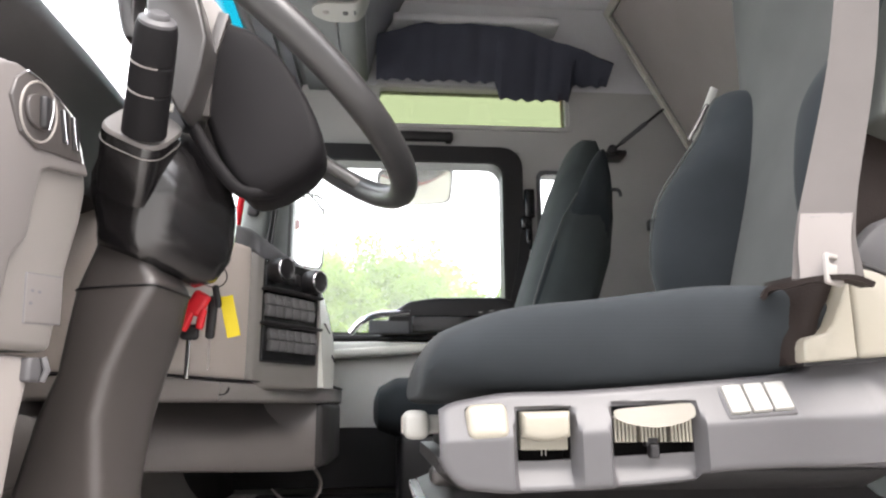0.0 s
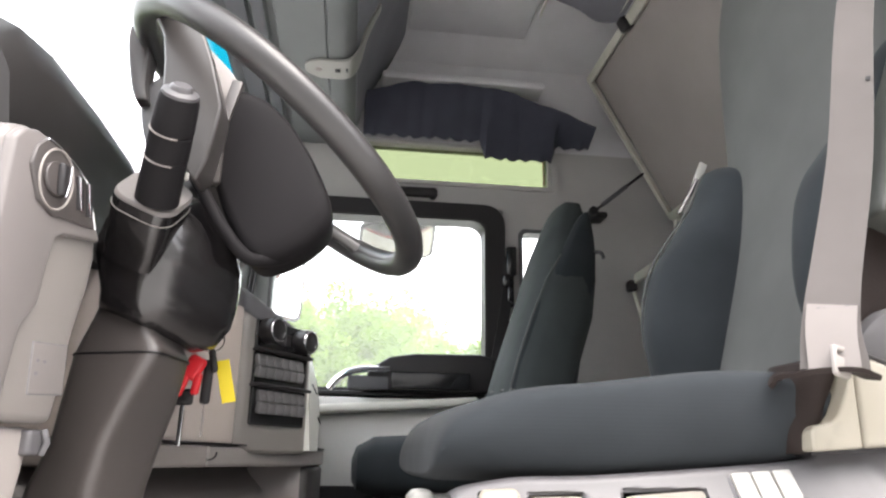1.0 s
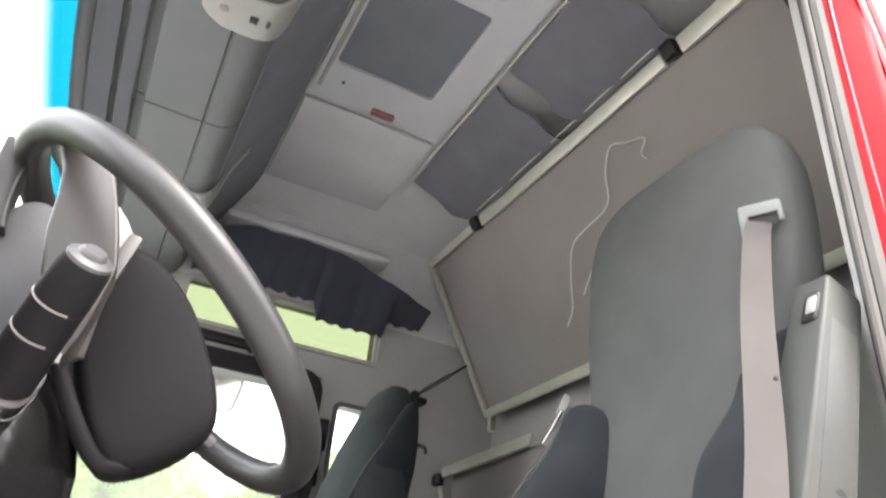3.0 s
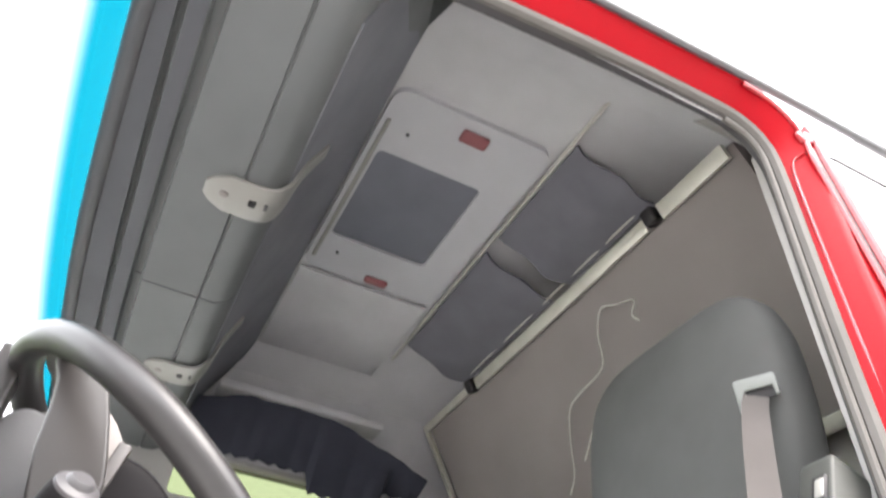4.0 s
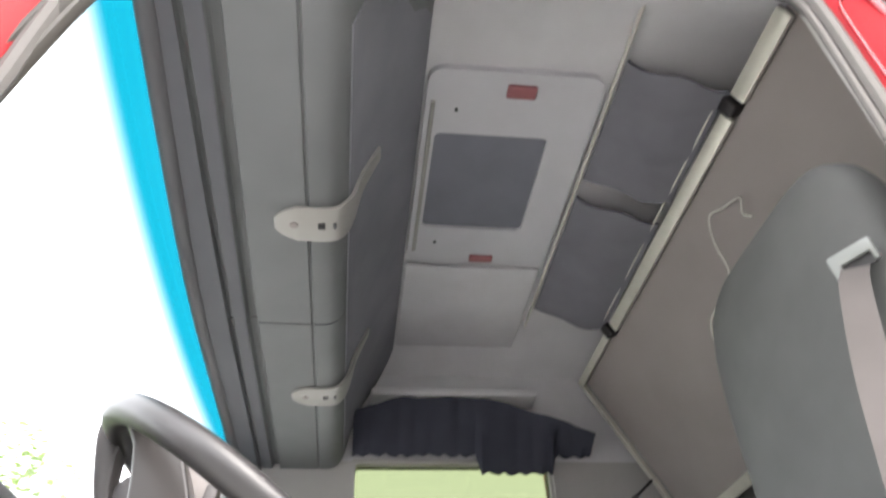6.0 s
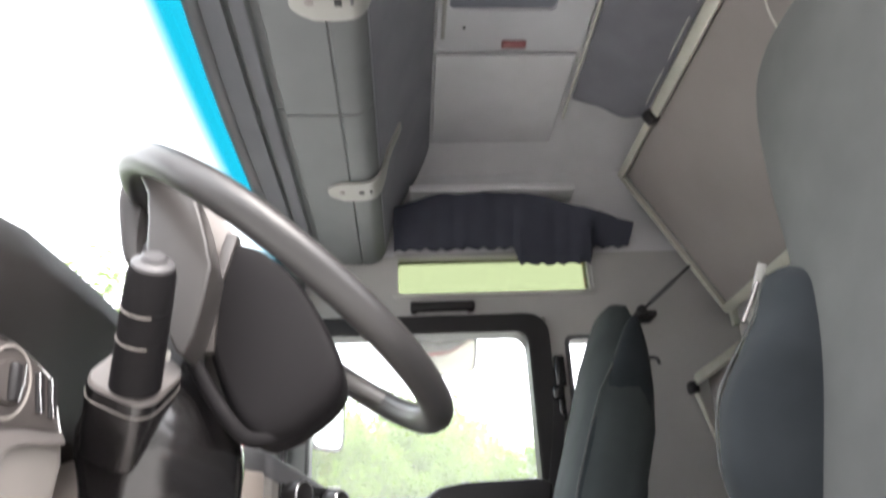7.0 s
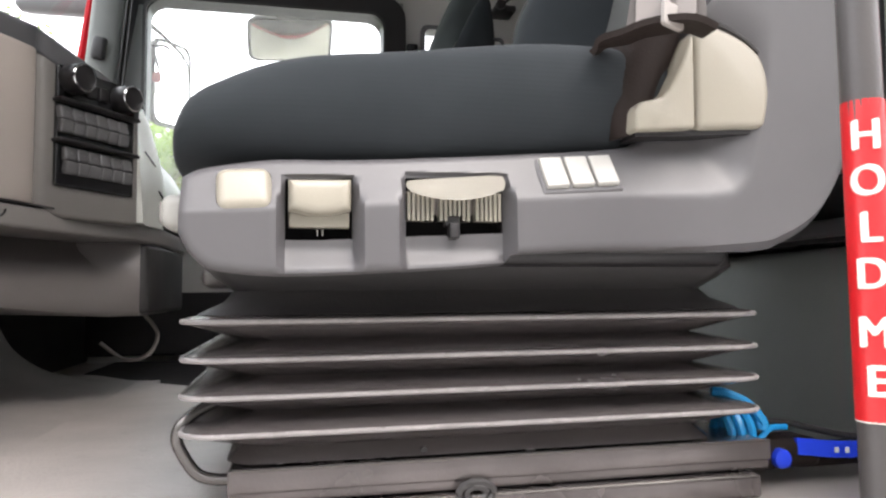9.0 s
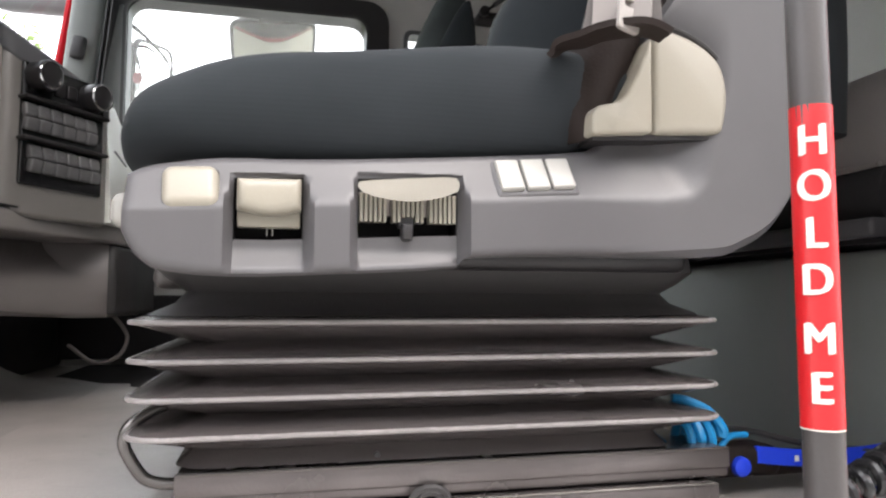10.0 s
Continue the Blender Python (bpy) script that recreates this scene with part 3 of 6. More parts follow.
ribs = [(0.0, 0.606), (0.0, 0.594), (0.10, 0.590), (0.25, 0.591), (0.34, 0.600), (0.40, 0.600), (0.46, 0.593), (0.56, 0.592), (0.66, 0.598), (0.72, 0.603), (0.80, 0.599), (0.92, 0.601), (1.0, 0.609), (1.0, 0.618), (0.0, 0.618)]
part("pillar_trim", loft([[(a.x + (b.x - a.x) * t, y, a.z + (b.z - a.z) * t) for t, y in ribs] for a, b in zip(outer, inner)]), PTRIM, f, "ribbed olive-brown trim beside the seal")
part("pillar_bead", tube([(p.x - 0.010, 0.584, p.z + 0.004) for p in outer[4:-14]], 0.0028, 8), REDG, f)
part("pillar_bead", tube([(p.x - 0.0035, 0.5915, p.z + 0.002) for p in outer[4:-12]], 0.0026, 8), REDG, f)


def lean(x, z):
    """The rear pillar widens downwards."""
    return x + 0.145 * (2.94 - max(z, 2.2))


heights = (1.40, 1.9, 2.2, 2.5, 2.7, 2.85, 2.95)
inset = [(0.737, 0.586, 1.4), (0.737, 0.586, 2.2), (0.738, 0.586, 2.70), (0.741, 0.585, 2.90)] + [(0.746, 0.581, 2.943), (0.757, 0.573, 2.957), (0.767, 0.563, 2.965)]
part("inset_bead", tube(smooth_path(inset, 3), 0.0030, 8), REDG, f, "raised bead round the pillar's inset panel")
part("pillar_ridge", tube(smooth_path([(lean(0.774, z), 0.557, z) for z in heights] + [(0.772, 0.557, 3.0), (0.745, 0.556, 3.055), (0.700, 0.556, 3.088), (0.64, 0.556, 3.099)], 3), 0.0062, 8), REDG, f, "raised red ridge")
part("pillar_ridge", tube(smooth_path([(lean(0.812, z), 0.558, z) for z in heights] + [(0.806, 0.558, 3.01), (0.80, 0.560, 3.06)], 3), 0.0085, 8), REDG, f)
part("pillar_gap", tube([(lean(0.794, z), 0.560, z) for z in heights] + [(0.790, 0.560, 2.985)], 0.0035, 6), BLACK, f)
part("pillar_gap", tube([(lean(0.829, z), 0.560, z) for z in heights] + [(0.822, 0.560, 3.04)], 0.0050, 6), BLACK, f)
part("corner_joint", box((0.778, 0.560, 3.012), (0.046, 0.014, 0.030), 0.006, (0, -28, 0)), REDG, f, "corner joint in extra-gloss red")
path = [p for p in full if p[0] > 0.60]
part("seal_lip", band([(-0.014 + 0.007 * math.cos(a), 0.608 + 0.007 * math.sin(a)) for a in (k * math.pi / 4 for k in range(8))]), SEAL, f, "second grey seal lip")
path = full
part("pillar_skin", prism([(0.775, 1.33), (0.775, 3.02), (0.80, 3.06), (0.826, 3.04), (0.83, 2.94), (0.937, 2.2), (0.937, 1.33)], "y", 0.562, 0.60, 0.006, 2), RED, f, "red painted rear door pillar")
part("side_skin", join(box((1.17, 0.61, 2.15), (0.56, 0.04, 1.66), 0.01), box((-0.78, 0.60, 1.7), (0.26, 0.05, 0.8), 0.01)), IVORY, f, "white side panel")
part("roof_skin", loft([[(x, 0.60, 2.96), (x, 0.60, 3.0), (x, 0.92, 3.64), (x, 0.94, 3.62)] for x in (0.86, 1.45)]), IVORY, f, "white roof side")
solo("wall_near", join(box((1.095, 0.655, 2.2), (0.67, 0.03, 1.70)), box((-0.77, 0.655, 1.72), (0.28, 0.05, 0.8))), WALLG, "grey trim inside the driver's side of the cab", "wall", kind="structure")

# ---- overhead console and roof fittings ----
con = thing("overhead_console", (-0.3, 1.8, 3.05), "grey overhead storage console above the windscreen", "console")


def bow(y):
    """How far the console's front edge follows the curved glass back at its near end."""
    return 0.055 * max(0.0, (1.75 - y) / 1.1) ** 1.3


prof = [(-0.495, 3.062), (-0.48, 3.045), (-0.425, 3.047), (-0.421, 3.060), (-0.412, 3.060), (-0.408, 3.047), (-0.369, 3.046), (-0.364, 3.066), (-0.344, 3.066), (-0.338, 3.046), (-0.186, 3.044), (-0.183, 3.050), (-0.179, 3.050), (-0.176, 3.044),
        (-0.135, 3.046), (-0.105, 3.062), (-0.085, 3.10), (-0.06, 3.20), (-0.01, 3.33), (0.06, 3.46), (0.115, 3.56), (0.11, 3.60), (-0.485, 3.60)]
bm = loft([[(x + bow(y) * (1.0 if x < -0.45 else 0.4) if x < -0.30 and z < 3.3 else x, y, min(z, top)) for x, z in prof] for y, top in ((0.645, 3.09), (0.70, 3.20), (0.82, 3.40), (1.0, 3.55), (1.1, 3.60), (1.4, 3.60), (1.775, 3.60))])
part("near_locker", bm, CONSOLE, con, "locker with finger groove")
bm = loft([[(x, y, z) for x, z in prof] for y in (1.781, 2.1, 2.5, 2.80)])
part("far_locker", bm, CONSOLE, con)
part("front_trim", tube([(-0.502 + bow(y), y, 3.05) for y in (0.66, 0.8, 1.0, 1.2, 1.4, 1.6, 1.8, 2.84)], 0.022, 10), GREYD, con, "dark trim along the glass")
part("front_shade", loft([[(-0.482 + bow(y) + a, y, 3.0425 + b) for a, b in ((-0.01, 0.003), (-0.01, -0.003), (0.058 - 0.6 * bow(y), -0.003), (0.058 - 0.6 * bow(y), 0.003))] for y in (0.642, 0.8, 1.0, 1.2, 1.4, 1.6, 1.8, 2.79)]), STRIPM, con, "dark front strip")
part("mid_strip", loft([[(-0.3885 + 0.4 * bow(y) + a, y, 3.0435 + b) for a, b in ((-0.017, 0.003), (-0.017, -0.002), (0.0175, -0.002), (0.0175, 0.003))] for y in (0.642, 0.8, 1.0, 1.2, 1.4, 1.6, 1.8, 2.79)]), STRIPM, con, "dark strip between the grooves")
face = [(-0.0865, 3.10), (-0.0615, 3.20), (-0.0115, 3.33), (0.0585, 3.46), (0.110, 3.555)]
part("rear_face", loft([[(x + 0.0045, y, z - 0.001) for x, z in face] + [(x - 0.004, y, z) for x, z in face[::-1]] for y in (0.80, 1.5, 2.2, 2.79)]), REARF, con, "dark blue-grey rear face")
part("end_cap", loft([[(x, y, 3.0 + (z - 3.0) * s) for x, z in prof] for y, s in ((2.801, 1.0), (2.85, 1.02))]), CONSOLE, con)


def clip(y, label):
    """A pale handle that wraps from the underside up the rear face."""
    c = thing("locker_handle", (-0.2, y, 3.04), label, "handle", group="locker handles")
    run = smooth_path([(-0.262, y, 3.041), (-0.20, y, 3.038), (-0.135, y, 3.039), (-0.10, y, 3.053), (-0.075, y, 3.10), (-0.052, y, 3.20), (-0.01, y, 3.31)], 6)
    wid = [(0.030, 0.052, 0.066, 0.075, 0.082)[i] if i < 5 else 0.058 + 0.034 * min(1, max(0, i / 5)) - 0.05 * max(0, (i - 22) / (len(run) - 22)) for i in range(len(run))]
    part("band", soften(strap(run, [w * (1.3 if i < 20 else 1.3 - 0.3 * min(1, (i - 20) / 8)) for i, w in enumerate(wid)], 0.010, (0, 1, 0)), 0.002, 2), IVORY, c, "pale ivory plastic band")
    part("round_lock", disc((-0.215, y, 3.0335), 0.011, 0.004, (0, 0, 1), 20, 0.001), CLAY, c)
    part("slot", box((-0.148, y, 3.0325), (0.018, 0.022, 0.003), 0.001), BLACK, c, "black square slot")
    part("button", box((-0.117, y, 3.0385), (0.008, 0.018, 0.012), 0.001, (0, -24, 0)), GREYD, c)
    return c


clip(1.326, "pale ivory plastic locker handle under the overhead console")
clip(2.212, "pale ivory plastic locker handle under the overhead console")

h = thing("roof_hatch", (0.35, 1.68, 3.57), "closed roof hatch with pale surround and dark cloth centre", "hatch")
part("surround", ring_wall(round_rect(0.125, 1.215, 0.655, 2.10, 0.05), round_rect(0.165, 1.455, 0.528, 1.90, 0.02), "z", 3.556, 3.584), HATCH, h, "pale grey plastic surround")
part("blind", box((0.347, 1.678, 3.575), (0.375, 0.46, 0.012), 0.003), LINERD, h, "dark grey cloth blind")
part("rail", box((0.147, 1.68, 3.552), (0.014, 0.70, 0.012), 0.003), IVORY, h)
part("screw", disc((0.22, 1.36, 3.554), 0.006, 0.004, (0, 0, 1), 12), BLACK, h)
part("screw", disc((0.22, 1.98, 3.554), 0.006, 0.004, (0, 0, 1), 12), BLACK, h)
for y in (1.275, 2.06):
    l = solo("reading_lamp", box((0.405, y, 3.549), (0.090, 0.045 if y < 1.5 else 0.032, 0.018), 0.007), REDL, "small dull red night lamp on the hatch surround", "lamp", group="red roof lamps")
solo("ceiling_panel", box((0.39, 2.45, 3.572), (0.53, 0.62, 0.014), 0.006), LINER, "grey felt ceiling panel behind the hatch", "panel", kind="structure")
solo("ceiling_strip", box((0.675, 1.72, 3.556), (0.007, 1.60, 0.022), 0.003), WHITE, "thin pale edge strip across the headliner", "trim", kind="structure")

# dark cloth between the ceiling and the bunk rail
for y0, y1 in ((1.14, 1.60), (1.70, 2.36)):
    rows = []
    for i in range(11):
        s = i / 10
        rows.append([(0.69 + 0.27 * s, y0 + (y1 - y0) * k / 14 + 0.012 * math.sin(9 * s + k), 3.555 - 0.105 * s - 0.035 * math.sin(math.pi * s) * (0.7 + 0.3 * math.sin(k * 1.1))) for k in range(15)])
    bm = loft(rows, close=False)
    bmesh.ops.solidify(bm, geom=bm.faces, thickness=0.012)
    solo("net_cloth", bm, NETC, "dark cloth sagging between the headliner and the bunk rail", "cloth", group="roof cloths")

# black curtain bunched over the high side window
rows = []
for i in range(13):
    s = i / 12
    row = []
    for k in range(46):
        u = k / 45
        x = -0.05 + 1.02 * u
        top = 3.30 - 0.155 * max(0, (u - 0.52) / 0.48) ** 1.25 - 0.06 * max(0, 0.2 - u) / 0.2
        low = 3.098 - (0.080 if 0.52 < u < 0.84 else 0.0) + 0.008 * math.sin(k * 2.3) - 0.02 * max(0, u - 0.85)
        fold = 0.006 * math.sin(k * 0.62 + 2 * s) + 0.003 * math.sin(k * 1.7 + s)
        row.append((x, 2.70 + 0.13 * s + fold, top + (low - top) * s))
    rows.append(row)
bm = loft(rows, close=False)
bmesh.ops.solidify(bm, geom=bm.faces, thickness=0.008)
solo("curtain", bm, NAVY, "black curtain bunched over the tinted side window", "curtain")
solo("curtain_track", box((0.38, 2.76, 3.33), (0.72, 0.12, 0.035), 0.01), LINER, "grey ceiling ledge above the curtain", "ledge", kind="structure")

# ---- folded upper bunk ----
b = thing("upper_bunk", (1.32, 1.8, 2.79), "folded-up upper bunk with brown-grey underside and pale metal rails", "bunk")
dirb = Vector((1.322 - 0.982, 0, 2.792 - 3.434)).normalized()
nb = Vector((dirb.z, 0, -dirb.x)) * -1
up0, lo0 = Vector((0.982, 0, 3.434)), Vector((1.335, 0, 2.767))


def bunk_point(s, y, lift=0.0):
    p = up0 + (lo0 - up0) * s - nb * lift
    return (p.x, y, p.z)


rows = []
for i in range(13):
    rows.append([bunk_point(i / 12, 0.85 + 1.92 * k / 24, -0.006 - 0.008 * math.sin(math.pi * i / 12) * math.sin(math.pi * k / 24)) for k in range(25)])
far = [[tuple(Vector(p) + nb * 0.05) for p in r] for r in rows]
bm = loft([a + b[::-1] for a, b in zip(rows, far)])
part("board", bm, BUNK, b, "brown-grey vinyl underside")


def bar(name, a, c, width, thick, label=""):
    a, c = Vector(a), Vector(c)
    d = (c - a).normalized()
    n = d.cross(nb).normalized() * width / 2
    t = nb * thick / 2
    part(name, soften(loft([[q - n - t, q + n - t, q + n + t, q - n + t] for q in (a, c)]), 0.004, 2), RAIL, b, label)


bar("front_rail", bunk_point(0.02, 1.21, 0.012), bunk_point(0.02, 2.30, 0.012), 0.046, 0.02, "wide pale front rail")
bar("rail_edge", bunk_point(-0.035, 1.20, 0.034), bunk_point(-0.035, 2.31, 0.034), 0.006, 0.006)
bar("near_rail", bunk_point(0.02, 0.87, 0.012), bunk_point(0.02, 1.145, 0.012), 0.052, 0.02)
bar("far_rail", bunk_point(0.015, 2.36, 0.012), bunk_point(0.015, 2.785, 0.012), 0.034, 0.02)
bar("side_rail", bunk_point(0.0, 2.775, 0.012), bunk_point(1.0, 2.775, 0.012), 0.024, 0.02)
bar("lower_rail", bunk_point(0.985, 2.77, 0.012), bunk_point(0.985, 0.95, 0.012), 0.040, 0.02)
for y in (1.178, 2.333):
    part("bracket", box(bunk_point(0.01, y, 0.012), (0.055, 0.05, 0.05), 0.01, (0, 62, 0)), BLACK, b, "black joint bracket")
part("stud", box(bunk_point(0.47, 2.765, 0.014), (0.02, 0.02, 0.03), 0.005), RAIL, b)
part("hinge", box((1.335, 2.755, 2.735), (0.03, 0.025, 0.085), 0.006), RAIL, b, "pale hinge bracket")

s = thing("gas_strut", (0.965, 2.78, 2.775), "dark gas strut on a wall bracket below the bunk", "strut")
part("rod", tube([(0.97, 2.78, 2.780), (1.20, 2.77, 2.968)], 0.006, 8), BLACK, s)
part("sleeve", tube([(1.005, 2.778, 2.809), (1.12, 2.773, 2.903)], 0.010, 10), GREYD, s)
part("bracket", join(box((0.985, 2.83, 2.768), (0.09, 0.10, 0.026), 0.008), disc((0.960, 2.77, 2.775), 0.020, 0.03, (0, 1, 0), 16, 0.004)), BLACK, s, "black wall bracket")

# lower guard frame behind the seats
g = thing("bunk_guard", (1.13, 2.70, 2.46), "pale metal guard rail of the lower bunk", "guard rail")
part("rail", strap([(1.165, 2.86, 2.500), (1.18, 2.50, 2.512), (1.19, 2.21, 2.522)], 0.050, 0.012, (0.3, 0, 1)), RAIL, g)
part("clamp", box((1.15, 2.86, 2.47), (0.04, 0.05, 0.05), 0.012), BLACK, g, "black corner clamp")
part("cord", tube(smooth_path([(1.16, 2.86, 2.45), (1.17, 2.78, 2.25), (1.19, 2.66, 1.95), (1.20, 2.60, 1.90)], 5), 0.010, 8), RAIL, g, "narrow pale side rail")
part("board", box((1.222, 2.48, 2.20), (0.018, 0.74, 0.62), 0.006), BUNK, g, "brown-grey guard board")

# cable on the bunk board
run = [(1.093, 1.41, 3.225), (1.079, 1.423, 3.25), (1.064, 1.39, 3.28), (1.052, 1.46, 3.302), (1.041, 1.525, 3.323), (1.07, 1.588, 3.269), (1.115, 1.638, 3.184), (1.126, 1.778, 3.163), (1.138, 1.865, 3.14), (1.184, 1.937, 3.053), (1.228, 1.988, 2.97), (1.25, 2.05, 2.925)]
solo("loose_cable", join(tube(smooth_path([(x - 0.016, y, z - 0.008) for x, y, z in run], 4), 0.0032, 6), tube(smooth_path([(1.165, 1.748, 3.05), (1.168, 1.80, 3.046), (1.20, 1.905, 2.98)], 4), 0.0032, 6)), WHITE, "thin white cable dangling against the bunk underside", "cable")

# lower bunk and its box
bx = thing("bunk_box", (1.12, 1.80, 1.38), "grey-green storage box with a lipped lid below the lower bunk", "storage box")
part("body", box((1.12, 1.80, 1.525), (0.58, 2.06, 0.29), 0.012), BOXG, bx, "grey-green box front")
part("lid", box((1.10, 1.80, 1.69), (0.63, 2.07, 0.022), 0.006), GREY, bx, "grey lid lip")
part("lid_seam", box((1.10, 1.80, 1.676), (0.60, 2.065, 0.006)), BLACK, bx)
mt = thing("bunk_mattress", (1.13, 1.80, 1.705), "brown-grey mattress with a dark lower band on the lower bunk", "mattress")
part("body", box((1.13, 1.80, 1.80), (0.56, 2.04, 0.19), 0.04), BUNK, mt)
part("lower_band", loft([[(x, y, z) for x, z in ((0.842, 1.702), (0.834, 1.715), (0.832, 1.735), (0.838, 1.757), (0.850, 1.768), (0.86, 1.76), (0.86, 1.702))] for y in (0.80, 1.3, 1.8, 2.3, 2.80)]), LININGD, mt, "dark cloth band along the mattress edge")
part("seam", tube([(0.846, y, 1.771) for y in (0.81, 1.8, 2.79)], 0.004, 6), BUNK, mt)

# ---- driver's seat ----
seat = thing("driver_seat", (0.33, 0.93, 1.38), "air-sprung driver's seat in charcoal cloth with grey plastic side panel", "seat")
YC = 0.93


def along(x, pts):
    """A height read off a line of (x, z) points."""
    return float(np.interp(x, [p[0] for p in pts], [p[1] for p in pts]))


PANEL_TOP = [(0.052, 1.698), (0.062, 1.704), (0.078, 1.708), (0.118, 1.714), (0.186, 1.716), (0.314, 1.725), (0.399, 1.733), (0.42, 1.742), (0.438, 1.77), (0.455, 1.815), (0.474, 1.858), (0.50, 1.884), (0.547, 1.896), (0.575, 1.896), (0.600, 1.888), (0.619, 1.866), (0.628, 1.815)]
PANEL_LOW = [(0.052, 1.655), (0.058, 1.643), (0.068, 1.633), (0.081, 1.628), (0.122, 1.6245), (0.20, 1.627), (0.292, 1.633), (0.300, 1.640), (0.38, 1.644), (0.506, 1.6445), (0.539, 1.652), (0.568, 1.668), (0.590, 1.694), (0.608, 1.730), (0.620, 1.765), (0.628, 1.805)]
PANEL_TOP, PANEL_LOW = flow(PANEL_TOP, 3), flow(PANEL_LOW, 3)
ROW_A = [(0.052, 1.668), (0.10, 1.652), (0.1505, 1.652), (0.2555, 1.657), (0.32, 1.660), (0.42, 1.675), (0.50, 1.73), (0.56, 1.76), (0.60, 1.79), (0.628, 1.8083)]
ROW_B = [(0.052, 1.686), (0.10, 1.6965), (0.1505, 1.6985), (0.2555, 1.7025), (0.32, 1.706), (0.42, 1.718), (0.455, 1.765), (0.50, 1.81), (0.56, 1.83), (0.60, 1.835), (0.628, 1.8116)]
CREASE = [(0.02, 1.665), (0.117, 1.671), (0.209, 1.676), (0.31, 1.682), (0.38, 1.686), (0.47, 1.6885), (0.497, 1.693), (0.512, 1.709), (0.523, 1.749), (0.533, 1.794), (0.536, 1.83), (0.53, 1.90)]
SLOTS = ((0.1255, 0.1755, 1.652, 1.6985), (0.2165, 0.2945, 1.657, 1.7025))


def ease(t):
    t = min(1.0, max(0.0, t))
    return t * t * (3 - 2 * t)


def gap_to(x, z, line):
    """The distance from a point to a line of points."""
    best = 9.0
    for (ax, az), (bx, bz) in zip(line, line[1:]):
        t = min(1.0, max(0.0, ((x - ax) * (bx - ax) + (z - az) * (bz - az)) / ((bx - ax) ** 2 + (bz - az) ** 2)))
        best = min(best, math.hypot(x - ax - t * (bx - ax), z - az - t * (bz - az)))
    return best


def panel_face(x, z):
    """The moulded face of the side panel: proud below its crease, leaning back above, dished round each slot."""
    inside = z > along(x, CREASE) if x < 0.50 else x < along(z, [(b, a) for a, b in CREASE[6:]])
    back = 0.0
    if inside:
        d = gap_to(x, z, CREASE)
        back = 0.031 * (1 - math.exp(-(max(0.0, d - 0.002) / 0.036) ** 1.25)) * (1 - ease((z - 1.785) / 0.075))
    for x0, x1, z0, z1 in SLOTS:
        side = min(x - x0, x1 - x) + 0.0075
        deep = 0.015 * ease((z - 1.618) / 0.030) + 0.003
        dish = deep * ease(side / 0.0085) * (1 - ease((z - z1 - 0.001) / 0.008))
        back = max(back, dish)
    edge = min(gap_to(x, z, PANEL_TOP), gap_to(x, z, PANEL_LOW), x - 0.0515 if z > 1.655 else 9)
    rim = 0.007
    if edge < rim:
        back += rim - math.sqrt(max(0.0, rim * rim - (rim - edge) ** 2))
    return 0.652 + back


cols = sorted(set([round(0.052 + 0.0032 * i, 5) for i in range(181)] + [v for sl in SLOTS for v in sl[:2]]))
cols = [x for i, x in enumerate(cols) if i == 0 or x - cols[i - 1] > 0.0009 or any(abs(x - v) < 1e-6 for sl in SLOTS for v in sl[:2])]
bm = bmesh.new()
grid = []
for x in cols:
    lo, hi = along(x, PANEL_LOW), along(x, PANEL_TOP)
    col = []
    za, zb = along(x, ROW_A), along(x, ROW_B)
    for z0, z1, n in ((lo, za, 13), (za, zb, 15), (zb, hi, 14)):
        for k in range(n):
            z = z0 + (z1 - z0) * k / n
            col.append(bm.verts.new((x, panel_face(x, z), z)))
    col.append(bm.verts.new((x, panel_face(x, hi), hi)))
    grid.append([bm.verts.new((x, 0.715, lo + 0.002))] + col + [bm.verts.new((x, 0.715, hi - 0.002))])
for a, b in zip(grid, grid[1:]):
    xm = (a[0].co.x + b[0].co.x) / 2
    for i in range(len(a) - 1):
        if 14 <= i < 29 and any(x0 < xm < x1 for x0, x1, z0, z1 in SLOTS):
            continue
        bm.faces.new((a[i], a[i + 1], b[i + 1], b[i]))
part("side_panel", bm, GREY, seat, "grey moulded side panel")
part("panel_backing", prism([(0.060, 1.690), (0.30, 1.712), (0.42, 1.72), (0.49, 1.80), (0.52, 1.87), (0.57, 1.87), (0.585, 1.75), (0.53, 1.66), (0.30, 1.645), (0.07, 1.637)], "y", 0.700, 0.735, 0.004, 2), GREY, seat)
part("shell_side", prism([(0.50, 1.68), (0.49, 1.86), (0.55, 1.885), (0.595, 1.87), (0.60, 1.70)], "y", 0.70, 0.76, 0.02, 3), GREY, seat, "rounded grey rear shell")

# cushion
secs = [(0.038, 1.734, 1.713, 0.20), (0.042, 1.755, 1.709, 0.225), (0.055, 1.779, 1.706, 0.240), (0.085, 1.794, 1.706, 0.250), (0.13, 1.809, 1.708, 0.256), (0.21, 1.822, 1.711, 0.260),
        (0.32, 1.836, 1.717, 0.262), (0.39, 1.838, 1.722, 0.260), (0.425, 1.834, 1.728, 0.258), (0.46, 1.815, 1.732, 0.256), (0.52, 1.80, 1.735, 0.255)]
secs = [(x, a - 0.011 * ease((x - 0.06) / 0.14), b, hy) for x, a, b, hy in secs]
secs = [(p.x, p.y, p.z, q.y) for p, q in zip(smooth_path([(x, a, b) for x, a, b, hy in secs], 4), smooth_path([(x, hy, 0) for x, a, b, hy in secs], 4))]
